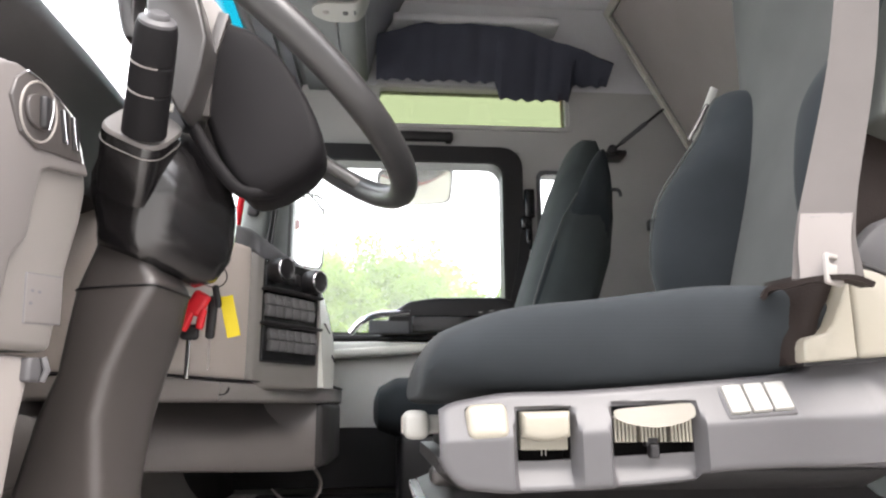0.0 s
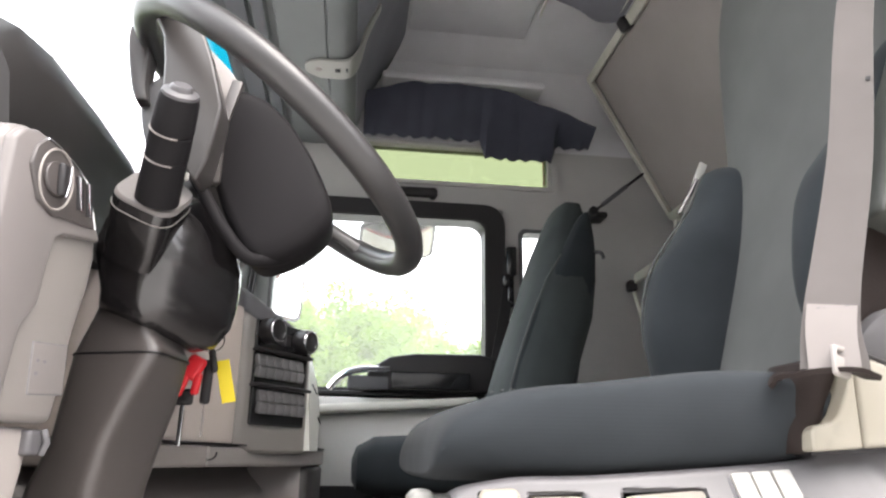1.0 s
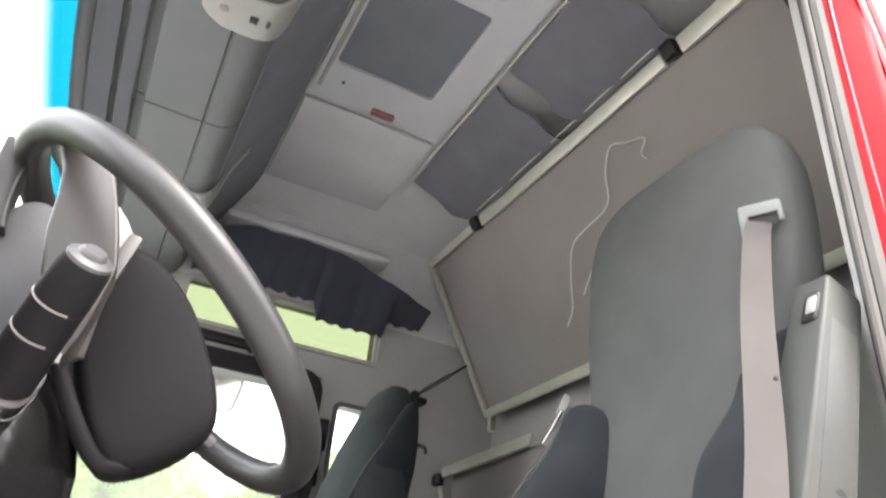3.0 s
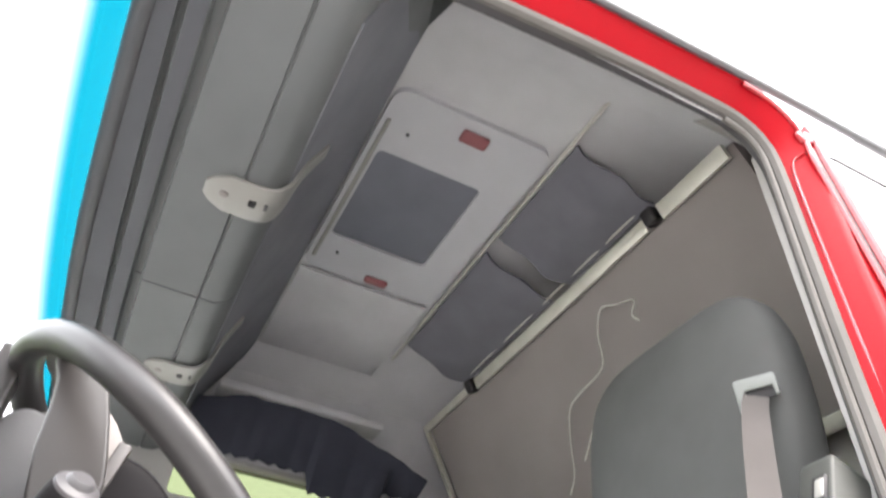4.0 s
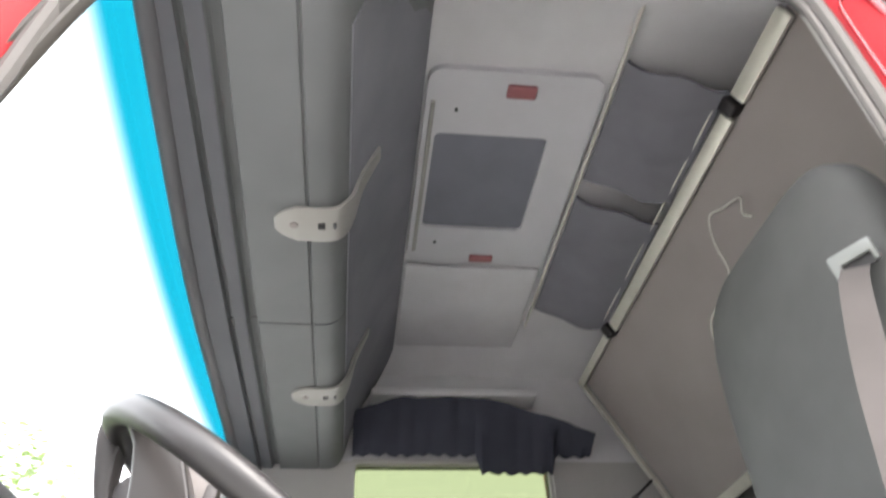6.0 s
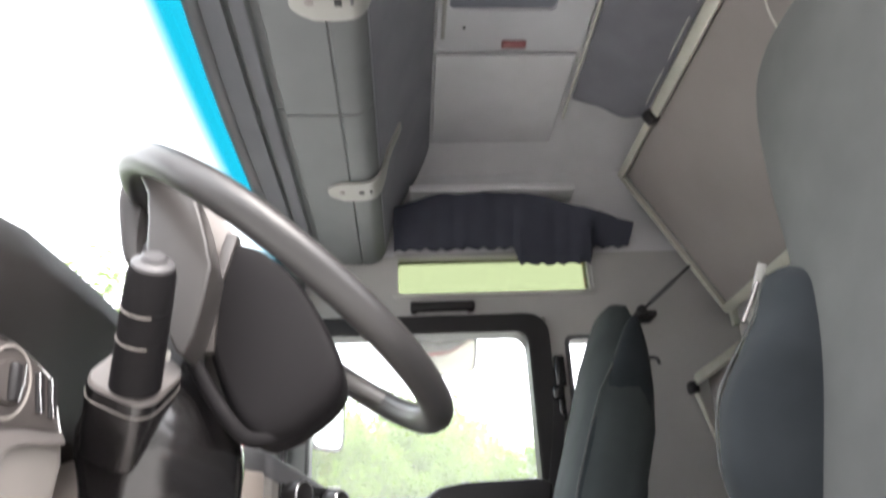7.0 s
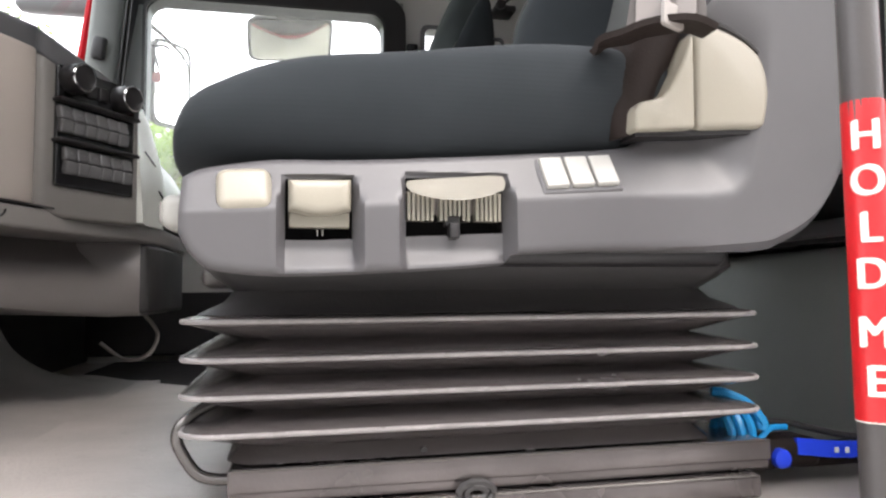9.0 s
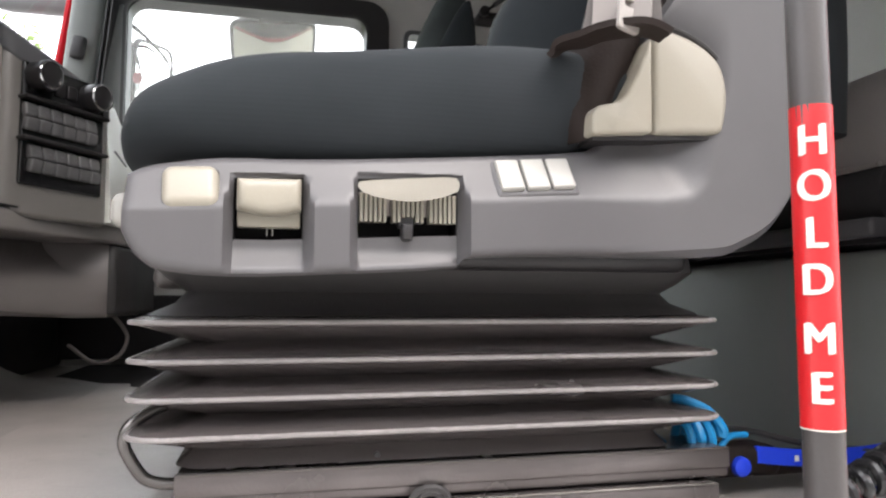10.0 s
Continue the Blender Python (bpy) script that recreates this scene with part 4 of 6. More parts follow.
rings = [oval((x, YC + 0.012, (a + b) / 2), (0, 1, 0), (0, 0, 1), hy + 0.019, (a - b) / 2, 3.6 + 3.4 * ease((x - 0.05) / 0.13), 88) for x, a, b, hy in secs]
for ring, (x, a, b, hy) in zip(rings, secs):
    for i, q in enumerate(ring):
        if q.z > (a + b) / 2:
            inner = ease((hy - 0.015 - abs(q.y - YC - 0.012)) / 0.12)
            ring[i] = Vector((q.x, q.y, q.z - 0.022 * inner * ease((x - 0.05) / 0.08)))
        else:
            tuck = 1 - 0.085 * ((a + b) / 2 - q.z) / ((a - b) / 2)
            ring[i] = Vector((q.x, YC + 0.012 + (q.y - YC - 0.012) * tuck, q.z))
part("cushion", loft(rings), CLOTH, seat, "charcoal ribbed cloth cushion")
for k in range(9):
    sx_, sy_ = 0.10 + 0.012 * k, 0.72 + 0.004 * k
    sz_ = along(sx_, [(x, a) for x, a, b, hy in secs]) - 0.022 * ease((0.235 - (YC + 0.012 - sy_)) / 0.12) * ease((sx_ - 0.05) / 0.08)
    part("stitch", box((sx_, sy_, sz_ - 0.0005), (0.005, 0.001, 0.001), 0.0003, (20, -6, 25)), CLOTHC, seat)
for x, z in ((0.20, 1.776), (0.205, 1.772), (0.178, 1.752)):
    part("fluff", box((x, 0.672, z), (0.0014, 0.001, 0.001), 0.0002), PIPING, seat)

# controls on the side panel
part("button_gap", box((0.0964, 0.6648, 1.6862), (0.0420, 0.012, 0.0355), 0.010, (-28, -3, 0), 4), GLOSS, seat)
part("front_button", box((0.0964, 0.6625, 1.6866), (0.0392, 0.017, 0.0345), 0.0080, (-20, -3, 0), 6), CREAM, seat, "cream push button")
for x0, x1, z0, z1 in SLOTS:
    part("slot_hollow", join(box(((x0 + x1) / 2, 0.699, (z0 + z1) / 2), (x1 - x0 + 0.006, 0.004, z1 - z0 + 0.006)), box((x0 - 0.001, 0.685, (z0 + z1) / 2), (0.002, 0.026, z1 - z0)), box((x1 + 0.001, 0.685, (z0 + z1) / 2), (0.002, 0.026, z1 - z0)), box(((x0 + x1) / 2, 0.688, z1 + 0.003), (x1 - x0, 0.022, 0.003))), HUBM, seat)
rows = []
for y, grow in ((0.690, 0.0), (0.664, 0.0), (0.660, -0.0006), (0.6575, -0.0020), (0.656, -0.0042), (0.6555, -0.0075)):
    row = []
    for k in range(15):
        u = k / 14
        row.append((0.1278 - grow + (0.0462 + 2 * grow) * u, y, 1.6738 - 0.0042 * math.sin(math.pi * u) - grow))
    for k in range(15):
        u = 1 - k / 14
        row.append((0.1278 - grow + (0.0462 + 2 * grow) * u, y, 1.6962 + 0.0010 * u + grow))
    rows.append(row)
part("height_paddle", loft(rows), CREAM, seat, "cream lever paddle")
part("paddle_skirt", box((0.1508, 0.676, 1.6685), (0.0455, 0.012, 0.014), 0.0015), CREAM, seat)
for x in (0.1495, 0.1535):
    part("prong", box((x, 0.677, 1.659), (0.0008, 0.002, 0.006)), IVORY, seat)
lens = [(x - 0.0022, z + 0.002 - 0.022 * (x - 0.255)) for x, z in [(0.2182, 1.703), (0.2300, 1.7042), (0.2850, 1.7058), (0.2950, 1.7050), (0.2965, 1.700), (0.2935, 1.693), (0.281, 1.6885), (0.268, 1.686), (0.255, 1.6852), (0.242, 1.6865), (0.228, 1.690), (0.2190, 1.6945), (0.2168, 1.699)]]
part("tilt_paddle", prism(lens, "y", 0.650, 0.690, 0.0035, 3), CREAM, seat, "cream curved lever paddle")
for k in range(21):
    x = 0.2190 + 0.00365 * k
    if k in (6, 14):
        continue
    low = 1.668 if k not in (9, 10, 11) else 1.672
    part("rib", box((x, 0.674, (1.690 + low) / 2), (0.0023, 0.012, 1.690 - low)), CREAM, seat)
part("rib_backing", box((0.2550, 0.681, 1.683), (0.076, 0.004, 0.018)), CLAY, seat)
part("lever_tip", join(box((0.2540, 0.668, 1.6600), (0.0085, 0.012, 0.013), 0.002), box((0.2540, 0.674, 1.668), (0.012, 0.010, 0.008), 0.001)), BLACK, seat, "black lever tip")


def on_slope(u, v, lift, size, r, tilt=-31):
    """A plate lying on the leaning part of the panel beside the slots."""
    m = pose(0.3572, 0.6655, 1.7052, tilt, -4.3, 0)
    bm = box((u, -lift, v), size, r)
    bmesh.ops.transform(bm, matrix=m, verts=bm.verts)
    return bm


part("switch_frame", on_slope(0, 0, 0.0, (0.0700, 0.008, 0.0385), 0.003), GREY, seat, "grey switch frame")
part("frame_line", ring_wall([(0.3572 + u * 1.0, 1.7052 + v) for u, v in round_rect(-0.0345, -0.0163, 0.0345, 0.0163, 0.004)], [(0.3572 + u, 1.7052 + v) for u, v in round_rect(-0.0338, -0.0156, 0.0338, 0.0156, 0.004)], "y", 0.0, 0.0008), GREYD, seat)
fl = seat.children[-1]
for v in fl.data.vertices:
    px, pz = v.co.x + seat.location.x - 0.3572, v.co.z + seat.location.z - 1.7052
    w = pose(0.3572, 0.6655, 1.7052, -31, -4.3, 0) @ Vector((px, -0.0043, pz * 1.17))
    v.co = w - Vector(seat.location)
for k in range(3):
    rk = part("rocker", on_slope(-0.0215 + 0.0215 * k, 0.0005, 0.005, (0.0193, 0.007, 0.0300), 0.0018), IVORY, seat, "white rocker switch")
part("front_knob", join(box((0.036, 0.785, 1.683), (0.028, 0.05, 0.030), 0.009), box((0.055, 0.80, 1.683), (0.03, 0.03, 0.02), 0.004)), IVORY, seat, "pale front knob")
for k in range(4):
    part("knob_groove", box((0.0215, 0.770 + 0.010 * k, 1.683), (0.0014, 0.0015, 0.018)), GREYL, seat)
part("lower_knob", box((0.068, 0.81, 1.628), (0.030, 0.05, 0.020), 0.008), BOOTG, seat, "dark lower lever")

# belt buckle housing
hs = [(0.401, 1.741), (0.4015, 1.760), (0.406, 1.765), (0.424, 1.769), (0.432, 1.777), (0.443, 1.797), (0.4555, 1.826), (0.4545, 1.745)]
part("buckle_cover", prism(hs, "y", 0.646, 0.695, 0.005, 3), CREAM, seat, "cream buckle housing")
hs2 = [(0.4565, 1.745), (0.4575, 1.828)] + flow([(0.470, 1.835), (0.490, 1.830), (0.510, 1.820), (0.523, 1.806), (0.5275, 1.780), (0.522, 1.749)], 3)
part("buckle_cover", prism(hs2, "y", 0.648, 0.697, 0.006, 3), CREAM, seat)
part("cover_edge", tube([(x, 0.652, z + 0.0015) for x, z in flow([(0.459, 1.831), (0.470, 1.837), (0.490, 1.832), (0.508, 1.823), (0.520, 1.813)], 3)], 0.0020, 6), RUBBER, seat, "dark rubber edge")
part("cover_shadow_gap", prism([(0.405, 1.7425), (0.520, 1.7495), (0.519, 1.745), (0.405, 1.738)], "y", 0.656, 0.690), BLACK, seat)
rings = []
for k in range(25):
    t = k / 24
    z = 1.744 + 0.090 * t
    x0 = 0.386 + 0.010 * (2 * t - 0.9) ** 2
    x1 = 0.434 + 0.030 * ease((t - 0.15) / 0.85)
    r = 0.030 + (0.0004 if k % 2 else 0.0)
    rings.append(oval(((x0 + x1) / 2, 0.690, z), (1, 0, 0.22), (0, 1, 0.05), (x1 - x0) / 2 + (0.0004 if k % 2 else 0.0), r, 2.3, 24))
part("buckle_boot", loft(rings), BOOT, seat, "dark brown ribbed rubber boot")
flap = smooth_path([(0.371, 0.657, 1.806), (0.377, 0.650, 1.812), (0.388, 0.636, 1.8135), (0.399, 0.624, 1.8155), (0.412, 0.612, 1.8155), (0.426, 0.603, 1.8138), (0.440, 0.600, 1.808)], 4)
part("buckle_flap", strap(flap, [0.030 + 0.010 * math.sin(math.pi * i / (len(flap) - 1)) for i in range(len(flap))], 0.0050, (0.35, 1, 0.10)), BOOT, seat, "dark curled flap")
bm = ring_wall(round_rect(-0.0125, -0.019, 0.0125, 0.019, 0.004), round_rect(-0.0065, 0.006, 0.0065, 0.013, 0.002), "y", -0.0025, 0.0025)
soften(bm, 0.001, 2)
bmesh.ops.transform(bm, matrix=pose(0.409, 0.6005, 1.822, -6, 10, 14) @ Matrix.Scale(0.80, 4), verts=bm.verts)
part("buckle", bm, GREYL, seat, "silver buckle tongue")

# belt
run = smooth_path([(0.407, 0.6075, 1.815), (0.424, 0.622, 1.880), (0.495, 0.652, 2.06), (0.563, 0.69, 2.27), (0.630, 0.724, 2.43), (0.660, 0.737, 2.480)], 8)
part("belt", strap(run, [0.050 - 0.012 * i / (len(run) - 1) + 0.009 * max(0.0, 1 - i / 10) for i in range(len(run))], 0.0025, (0.80, -0.60, 0)), BELT, seat, "pale grey webbing belt")
part("belt_sleeve", strap([p + Vector((-0.002, -0.003, 0)) for p in run[:9]], 0.044, 0.004, (0.80, -0.60, 0)), BELTL, seat, "paler belt sleeve")
for k in range(8):
    part("sleeve_stitch", box(tuple(run[8] + Vector((0.80, -0.60, 0)) * (0.005 * k - 0.0175) + Vector((-0.003, -0.0055, -0.003 + 0.0012 * math.sin(1.3 * k)))), (0.0035, 0.0008, 0.0009), 0.0002, (0, 0, -37)), GREYD, seat)
part("belt_stud", disc(tuple(run[20] + Vector((0.012, -0.0115, 0.0))), 0.0028, 0.003, (0.6, 0.8, 0), 12), BLACK, seat, "small dark stud")
q = pose(0.664, 0.736, 2.487, 0, -14, 28) @ Matrix.Scale(0.9, 4)
seven = [(0.037, -0.050), (0.022, -0.050), (0.020, 0.008), (-0.029, 0.008), (-0.030, -0.010), (-0.038, -0.010), (-0.038, 0.026), (-0.034, 0.030), (0.033, 0.030), (0.037, 0.026)]
bm = prism(seven, "x", -0.006, 0.006, 0.0025, 2)
bmesh.ops.transform(bm, matrix=q, verts=bm.verts)
part("belt_guide", bm, BOXG, seat, "pale plastic belt guide")
bm = box((0.006, -0.004, -0.001), (0.006, 0.052, 0.020))
bmesh.ops.transform(bm, matrix=q, verts=bm.verts)
part("guide_slot", bm, BLACK, seat)

# backrest
secs = [(1.75, 0.52, 0.16, 0.17), (1.86, 0.565, 0.15, 0.17), (1.95, 0.59, 0.15, 0.172), (2.08, 0.625, 0.15, 0.178), (2.2, 0.65, 0.15, 0.19), (2.32, 0.668, 0.15, 0.208), (2.45, 0.678, 0.145, 0.222),
        (2.58, 0.688, 0.135, 0.225), (2.65, 0.696, 0.12, 0.216), (2.705, 0.705, 0.10, 0.194), (2.745, 0.72, 0.075, 0.15), (2.762, 0.738, 0.03, 0.09)]
secs = [(p.x, p.y, p.z, q.y) for p, q in zip(smooth_path([(z, x, t) for z, x, t, hy in secs], 3), smooth_path([(z, hy, 0) for z, x, t, hy in secs], 3))]
rings = [oval((x + t / 2 - 0.012, YC + 0.046, z), (1, 0, 0.1), (0, 1, 0), t / 2, hy + 0.044, 3.6, 48) for z, x, t, hy in secs]
part("backrest", loft(rings), CLOTHC, seat, "blue-grey cloth backrest with tall headrest")
for sgn in (1, -1):
    w = [(1.77, 0.505, 0.05), (1.84, 0.492, 0.060), (1.90, 0.481, 0.064), (1.965, 0.473, 0.066), (2.045, 0.485, 0.066), (2.09, 0.503, 0.066), (2.139, 0.536, 0.066), (2.209, 0.586, 0.065), (2.255, 0.606, 0.062), (2.282, 0.622, 0.054), (2.296, 0.645, 0.036), (2.30, 0.672, 0.012)]
    if sgn < 0:
        w = [(z, a + 0.012, hy) for z, a, hy in w]
    w = [(p.x, p.y, p.z) for p in smooth_path(w, 3)]
    rings = []
    for z, a, hy in w:
        yc = 0.96 + sgn * 0.205
        ring = oval(((a + 0.74) / 2, yc, z), (1, -0.10 * sgn, 0.1), (0, 1, 0), (0.74 - a) / 2, hy, 2.8, 32)
        rings.append([p + Vector((0, 0, 0.45 * (sgn * (p.y - yc) - 0.04) * max(0, min(1, (z - 2.1) / 0.15)))) for p in ring])
    part("side_bolster", loft(rings), CLOTH, seat, "charcoal cloth side bolster")
    if sgn > 0:
        part("piping", tube([(a + 0.010, 0.96 + sgn * (0.205 + hy * 0.86), z) for z, a, hy in w[3:-6]], 0.0022, 6), CLOTHC, seat)
part("bracket_lever", tube([(0.578, 1.228, 2.200), (0.604, 1.228, 2.243), (0.622, 1.229, 2.275)], 0.0042, 8), DARKST, seat, "steel recliner lever")
br = part("side_bracket", soften(strap([(0.596, 1.236, 2.200), (0.618, 1.236, 2.258), (0.643, 1.236, 2.314)], 0.016, 0.006, (0.8, 0, -0.6)), 0.0015, 2), IVORY, seat, "pale metal bracket beside the bolster")
part("bracket_slot", box((0.610, 1.231, 2.256), (0.006, 0.004, 0.022), 0.001, (0, 30, 0)), BLACK, br)

# folded armrest
a0, a1 = Vector((0.537, 0.655, 1.972)), Vector((0.678, 0.662, 2.318))
d = (a1 - a0).normalized()
u = Vector((d.z, 0, -d.x))
rings = [[a0 + d * t + u * du * s + Vector((0, dy * s, 0)) for du, dy in ((-0.042, -0.034), (0.042, -0.034), (0.042, 0.034), (-0.042, 0.034))] for t, s in ((0.0, 0.94), (0.012, 1.0), (0.372, 0.84), (0.385, 0.78))]
part("armrest", soften(loft(rings), 0.005, 3), ARMREST, seat, "dark grey armrest folded upright")
part("armrest_button", box(tuple(a1 - d * 0.05 - u * 0.036 + Vector((0, -0.012, 0))), (0.014, 0.018, 0.034), 0.005, (0, 22, 0)), IVORY, seat, "white release button")
part("armrest_hole", disc(tuple(a0 + d * 0.06 + u * 0.012 + Vector((0, -0.0325, 0))), 0.010, 0.004, (0, 1, 0), 16), BLACK, seat)
inlay = [[a0 + d * t + u * du + Vector((0, dy, 0)) for du, dy in ((-0.022, -0.0350), (0.028, -0.0350), (0.028, -0.030), (-0.022, -0.030))] for t in (0.03, 0.31)]
inlay[1] = [q_ + Vector((0, 0.0045, 0)) for q_ in inlay[1]]
part("armrest_inlay", soften(loft(inlay), 0.0015, 2), ARMREST, seat, "raised inlay of the armrest")
part("button_frame", box(tuple(a1 - d * 0.052 - u * 0.0345 + Vector((0, -0.010, 0))), (0.014, 0.024, 0.050), 0.004, (0, 22, 0)), BLACK, seat)
pivot = part("armrest_pivot", prism([(0.468, 1.84), (0.472, 1.93), (0.500, 2.01), (0.60, 2.01), (0.582, 1.93), (0.572, 1.84)], "y", 0.664, 0.700, 0.006, 2), BOOT, seat, "dark brown armrest pivot cover")
part("pivot_bolt", disc((0.540, 0.663, 1.945), 0.005, 0.005, (0, 1, 0), 12, 0.001), STEEL, pivot, "dull steel bolt")

# bellows
def bellow_ring(z, grow):
    x0, x1, y0, y1 = 0.079 - grow, 0.538 + grow, 0.752 - grow * 0.8, 1.13 + grow * 0.8
    return [(x, y + 0.012 * math.cos((x - 0.30) * 5), z - 0.003 * math.sin(math.pi * max(0, min(1, (x - 0.05) / 0.52)))) for x, y in round_rect(x0, y0, x1, y1, 0.03, 5)]


collar = [(1.650, 0.020), (1.636, 0.022), (1.626, 0.012), (1.616, -0.002), (1.606, 0.006), (1.600, 0.018), (1.5955, 0.026)]
levels = []
for zr, zv in ((1.590, 1.573), (1.559, 1.543), (1.529, 1.513), (1.499, 1.483)):
    levels += [(zr + 0.0088, 0.008), (zr + 0.0062, 0.019), (zr + 0.0045, 0.027), (zr + 0.0034, 0.0325), (zr + 0.0018, 0.0362), (zr - 0.0005, 0.037), (zr - 0.0022, 0.035), (zr - 0.0035, 0.030), (zv, -0.010)]
levels += [(1.470, 0.002)]
# Top of the bellows coloured near black to paint the shade below the panel.
part("bellows_collar", loft([bellow_ring(z, g) for z, g in collar]), RUBBER, seat, "upper bellows darkened for the panel's shade")
part("bellows", loft([bellow_ring(z, g) for z, g in levels]), BELLOW, seat, "dark ribbed rubber suspension bellows")
# Pale tubes on the ridges stand in for their highlights.
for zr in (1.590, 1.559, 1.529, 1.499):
    part("ridge", tube([(x, y - 0.0004, z) for x, y, z in bellow_ring(zr + 0.0002, 0.0368)], 0.0022, 8, True), EDGE, seat, "pale line painting the bellows ridge highlight")
part("seat_pan", box((0.31, 0.94, 1.655), (0.46, 0.42, 0.04), 0.01), BLACK, seat)
part("slide_rail", join(box((0.335, 0.935, 1.452), (0.51, 0.37, 0.028), 0.004), box((0.335, 0.752, 1.457), (0.51, 0.008, 0.020), 0.002)), STEEL, seat, "black steel slide frame")
# Thin bright tubes added to draw the glint on the rail edges.
part("rail_lip", tube([(0.083, 0.748, 1.4662), (0.335, 0.748, 1.4664), (0.588, 0.748, 1.4662)], 0.0015, 6), DARKST, seat, "bright line painting the rail edge's glint")
part("rail_lip", tube([(0.118, 0.743, 1.4342), (0.345, 0.743, 1.4344), (0.572, 0.743, 1.4342)], 0.0015, 6), DARKST, seat)
part("rail_screw", disc((0.245, 0.7500, 1.4755), 0.0028, 0.004, (0, 1, 0), 12), BLACK, seat)
part("lower_rail", box((0.345, 0.935, 1.424), (0.46, 0.385, 0.022), 0.004), STEEL, seat)
part("pedestal", box((0.34, 0.94, 1.398), (0.46, 0.34, 0.04), 0.006), GREYD, seat, "dark seat pedestal")
loop = smooth_path([(0.075, 0.80, 1.520), (0.054, 0.79, 1.512), (0.040, 0.78, 1.502), (0.036, 0.78, 1.490), (0.040, 0.78, 1.478), (0.051, 0.78, 1.461), (0.062, 0.78, 1.455), (0.08, 0.78, 1.453), (0.12, 0.78, 1.453)], 5)
part("slide_handle", tube(loop, 0.0052, 10), DARKST, seat, "bent steel slide handle")
part("tie", join(*[tube([(0.29 + 0.016 * math.cos(a) * s, 0.742, 1.437 + 0.010 * math.sin(a) * s) for a in (k * 0.6 for k in range(11))], 0.0035, 6) for s in (1.0, 0.6)]), RUBBER, seat)

# ---- passenger seat ----
ps = thing("passenger_chair", (0.45, 2.5, 1.38), "passenger seat in teal-grey cloth with tall backrest", "seat")
sx = [(1.72, 0.42, 0.24, 0.20), (1.88, 0.39, 0.29, 0.22), (2.03, 0.435, 0.27, 0.225), (2.18, 0.485, 0.27, 0.222), (2.32, 0.53, 0.245, 0.21), (2.43, 0.565, 0.215, 0.185), (2.46, 0.575, 0.18, 0.16), (2.52, 0.60, 0.155, 0.145), (2.58, 0.625, 0.13, 0.135), (2.63, 0.65, 0.095, 0.11), (2.653, 0.68, 0.04, 0.06)]
part("backrest", loft([oval((x + t / 2 + 0.03, 2.46, z + 0.014), (1, 0, 0.1), (0, 1, 0), t / 2, hy, 3.2, 36) for z, x, t, hy in sx]), CLOTHP, ps, "teal-grey cloth backrest")
part("side_bolster", loft([oval((x, 2.285, z), (1, 0, 0.1), (0, 1, 0), t, 0.034, 2.6, 24) for z, x, t in ((1.75, 0.56, 0.10), (1.9, 0.565, 0.115), (2.05, 0.60, 0.11), (2.2, 0.645, 0.105), (2.33, 0.690, 0.088), (2.42, 0.716, 0.066), (2.49, 0.732, 0.046), (2.545, 0.742, 0.028), (2.575, 0.748, 0.012))]), CLOTH, ps, "dark cloth side bolster")
part("piping", tube([(0.457, 2.26, 1.80), (0.452, 2.255, 1.9), (0.492, 2.255, 2.05), (0.545, 2.257, 2.2), (0.60, 2.262, 2.33), (0.655, 2.27, 2.42)], 0.003, 6), CLOTHC, ps)
part("cushion", loft([oval((x, 2.48, (a + b) / 2), (0, 1, 0), (0, 0, 1), hy, (a - b) / 2, 3.2, 32) for x, a, b, hy in ((-0.03, 1.73, 1.66, 0.19), (-0.015, 1.77, 1.63, 0.225), (0.04, 1.80, 1.61, 0.245), (0.2, 1.81, 1.60, 0.25), (0.45, 1.80, 1.62, 0.25), (0.52, 1.78, 1.65, 0.24))]), CLOTH, ps)
part("base", box((0.26, 2.48, 1.50), (0.42, 0.40, 0.24), 0.02), BLACK, ps, "black seat base")
part("lever", tube(smooth_path([(0.745, 2.29, 2.425), (0.775, 2.265, 2.433), (0.795, 2.25, 2.425), (0.80, 2.248, 2.405)], 4), 0.006, 6), BLACK, ps, "black backrest lever")

# passenger belt gear on the pillar
pb = thing("passenger_belt", (0.60, 2.88, 2.2), "black passenger seat belt and height adjuster on the pillar", "seat belt")
part("webbing", strap(smooth_path([(0.615, 2.875, 2.58), (0.60, 2.87, 2.45), (0.575, 2.84, 2.3), (0.53, 2.80, 2.1), (0.50, 2.78, 1.95)], 5), 0.045, 0.003, (1, 0, 0)), BLACK, pb)
part("adjuster", join(box((0.617, 2.875, 2.56), (0.045, 0.03, 0.13), 0.01), box((0.600, 2.868, 2.47), (0.05, 0.03, 0.06), 0.012), box((0.61, 2.87, 2.40), (0.03, 0.03, 0.09), 0.008)), GLOSS, pb)

# ---- dashboard ----
dash = thing("dashboard", (-0.5, 1.75, 1.38), "warm grey moulded truck dashboard with dark instrument hood", "dashboard")
SLANT = 0.28


def turned(bm):
    """Turn the panel's face a little towards the door."""
    for v in bm.verts:
        v.co.x += SLANT * (v.co.y - 0.69)
    return bm


side = [(0.612, 1.755), (0.612, 2.005), (0.622, 2.018), (0.640, 2.024), (0.662, 2.022), (0.690, 2.012), (0.712, 2.002), (0.738, 1.970), (0.756, 1.946), (0.760, 1.930), (0.757, 1.895), (0.745, 1.840), (0.740, 1.793), (0.735, 1.755)]
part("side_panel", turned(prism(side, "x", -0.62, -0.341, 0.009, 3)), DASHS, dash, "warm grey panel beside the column")
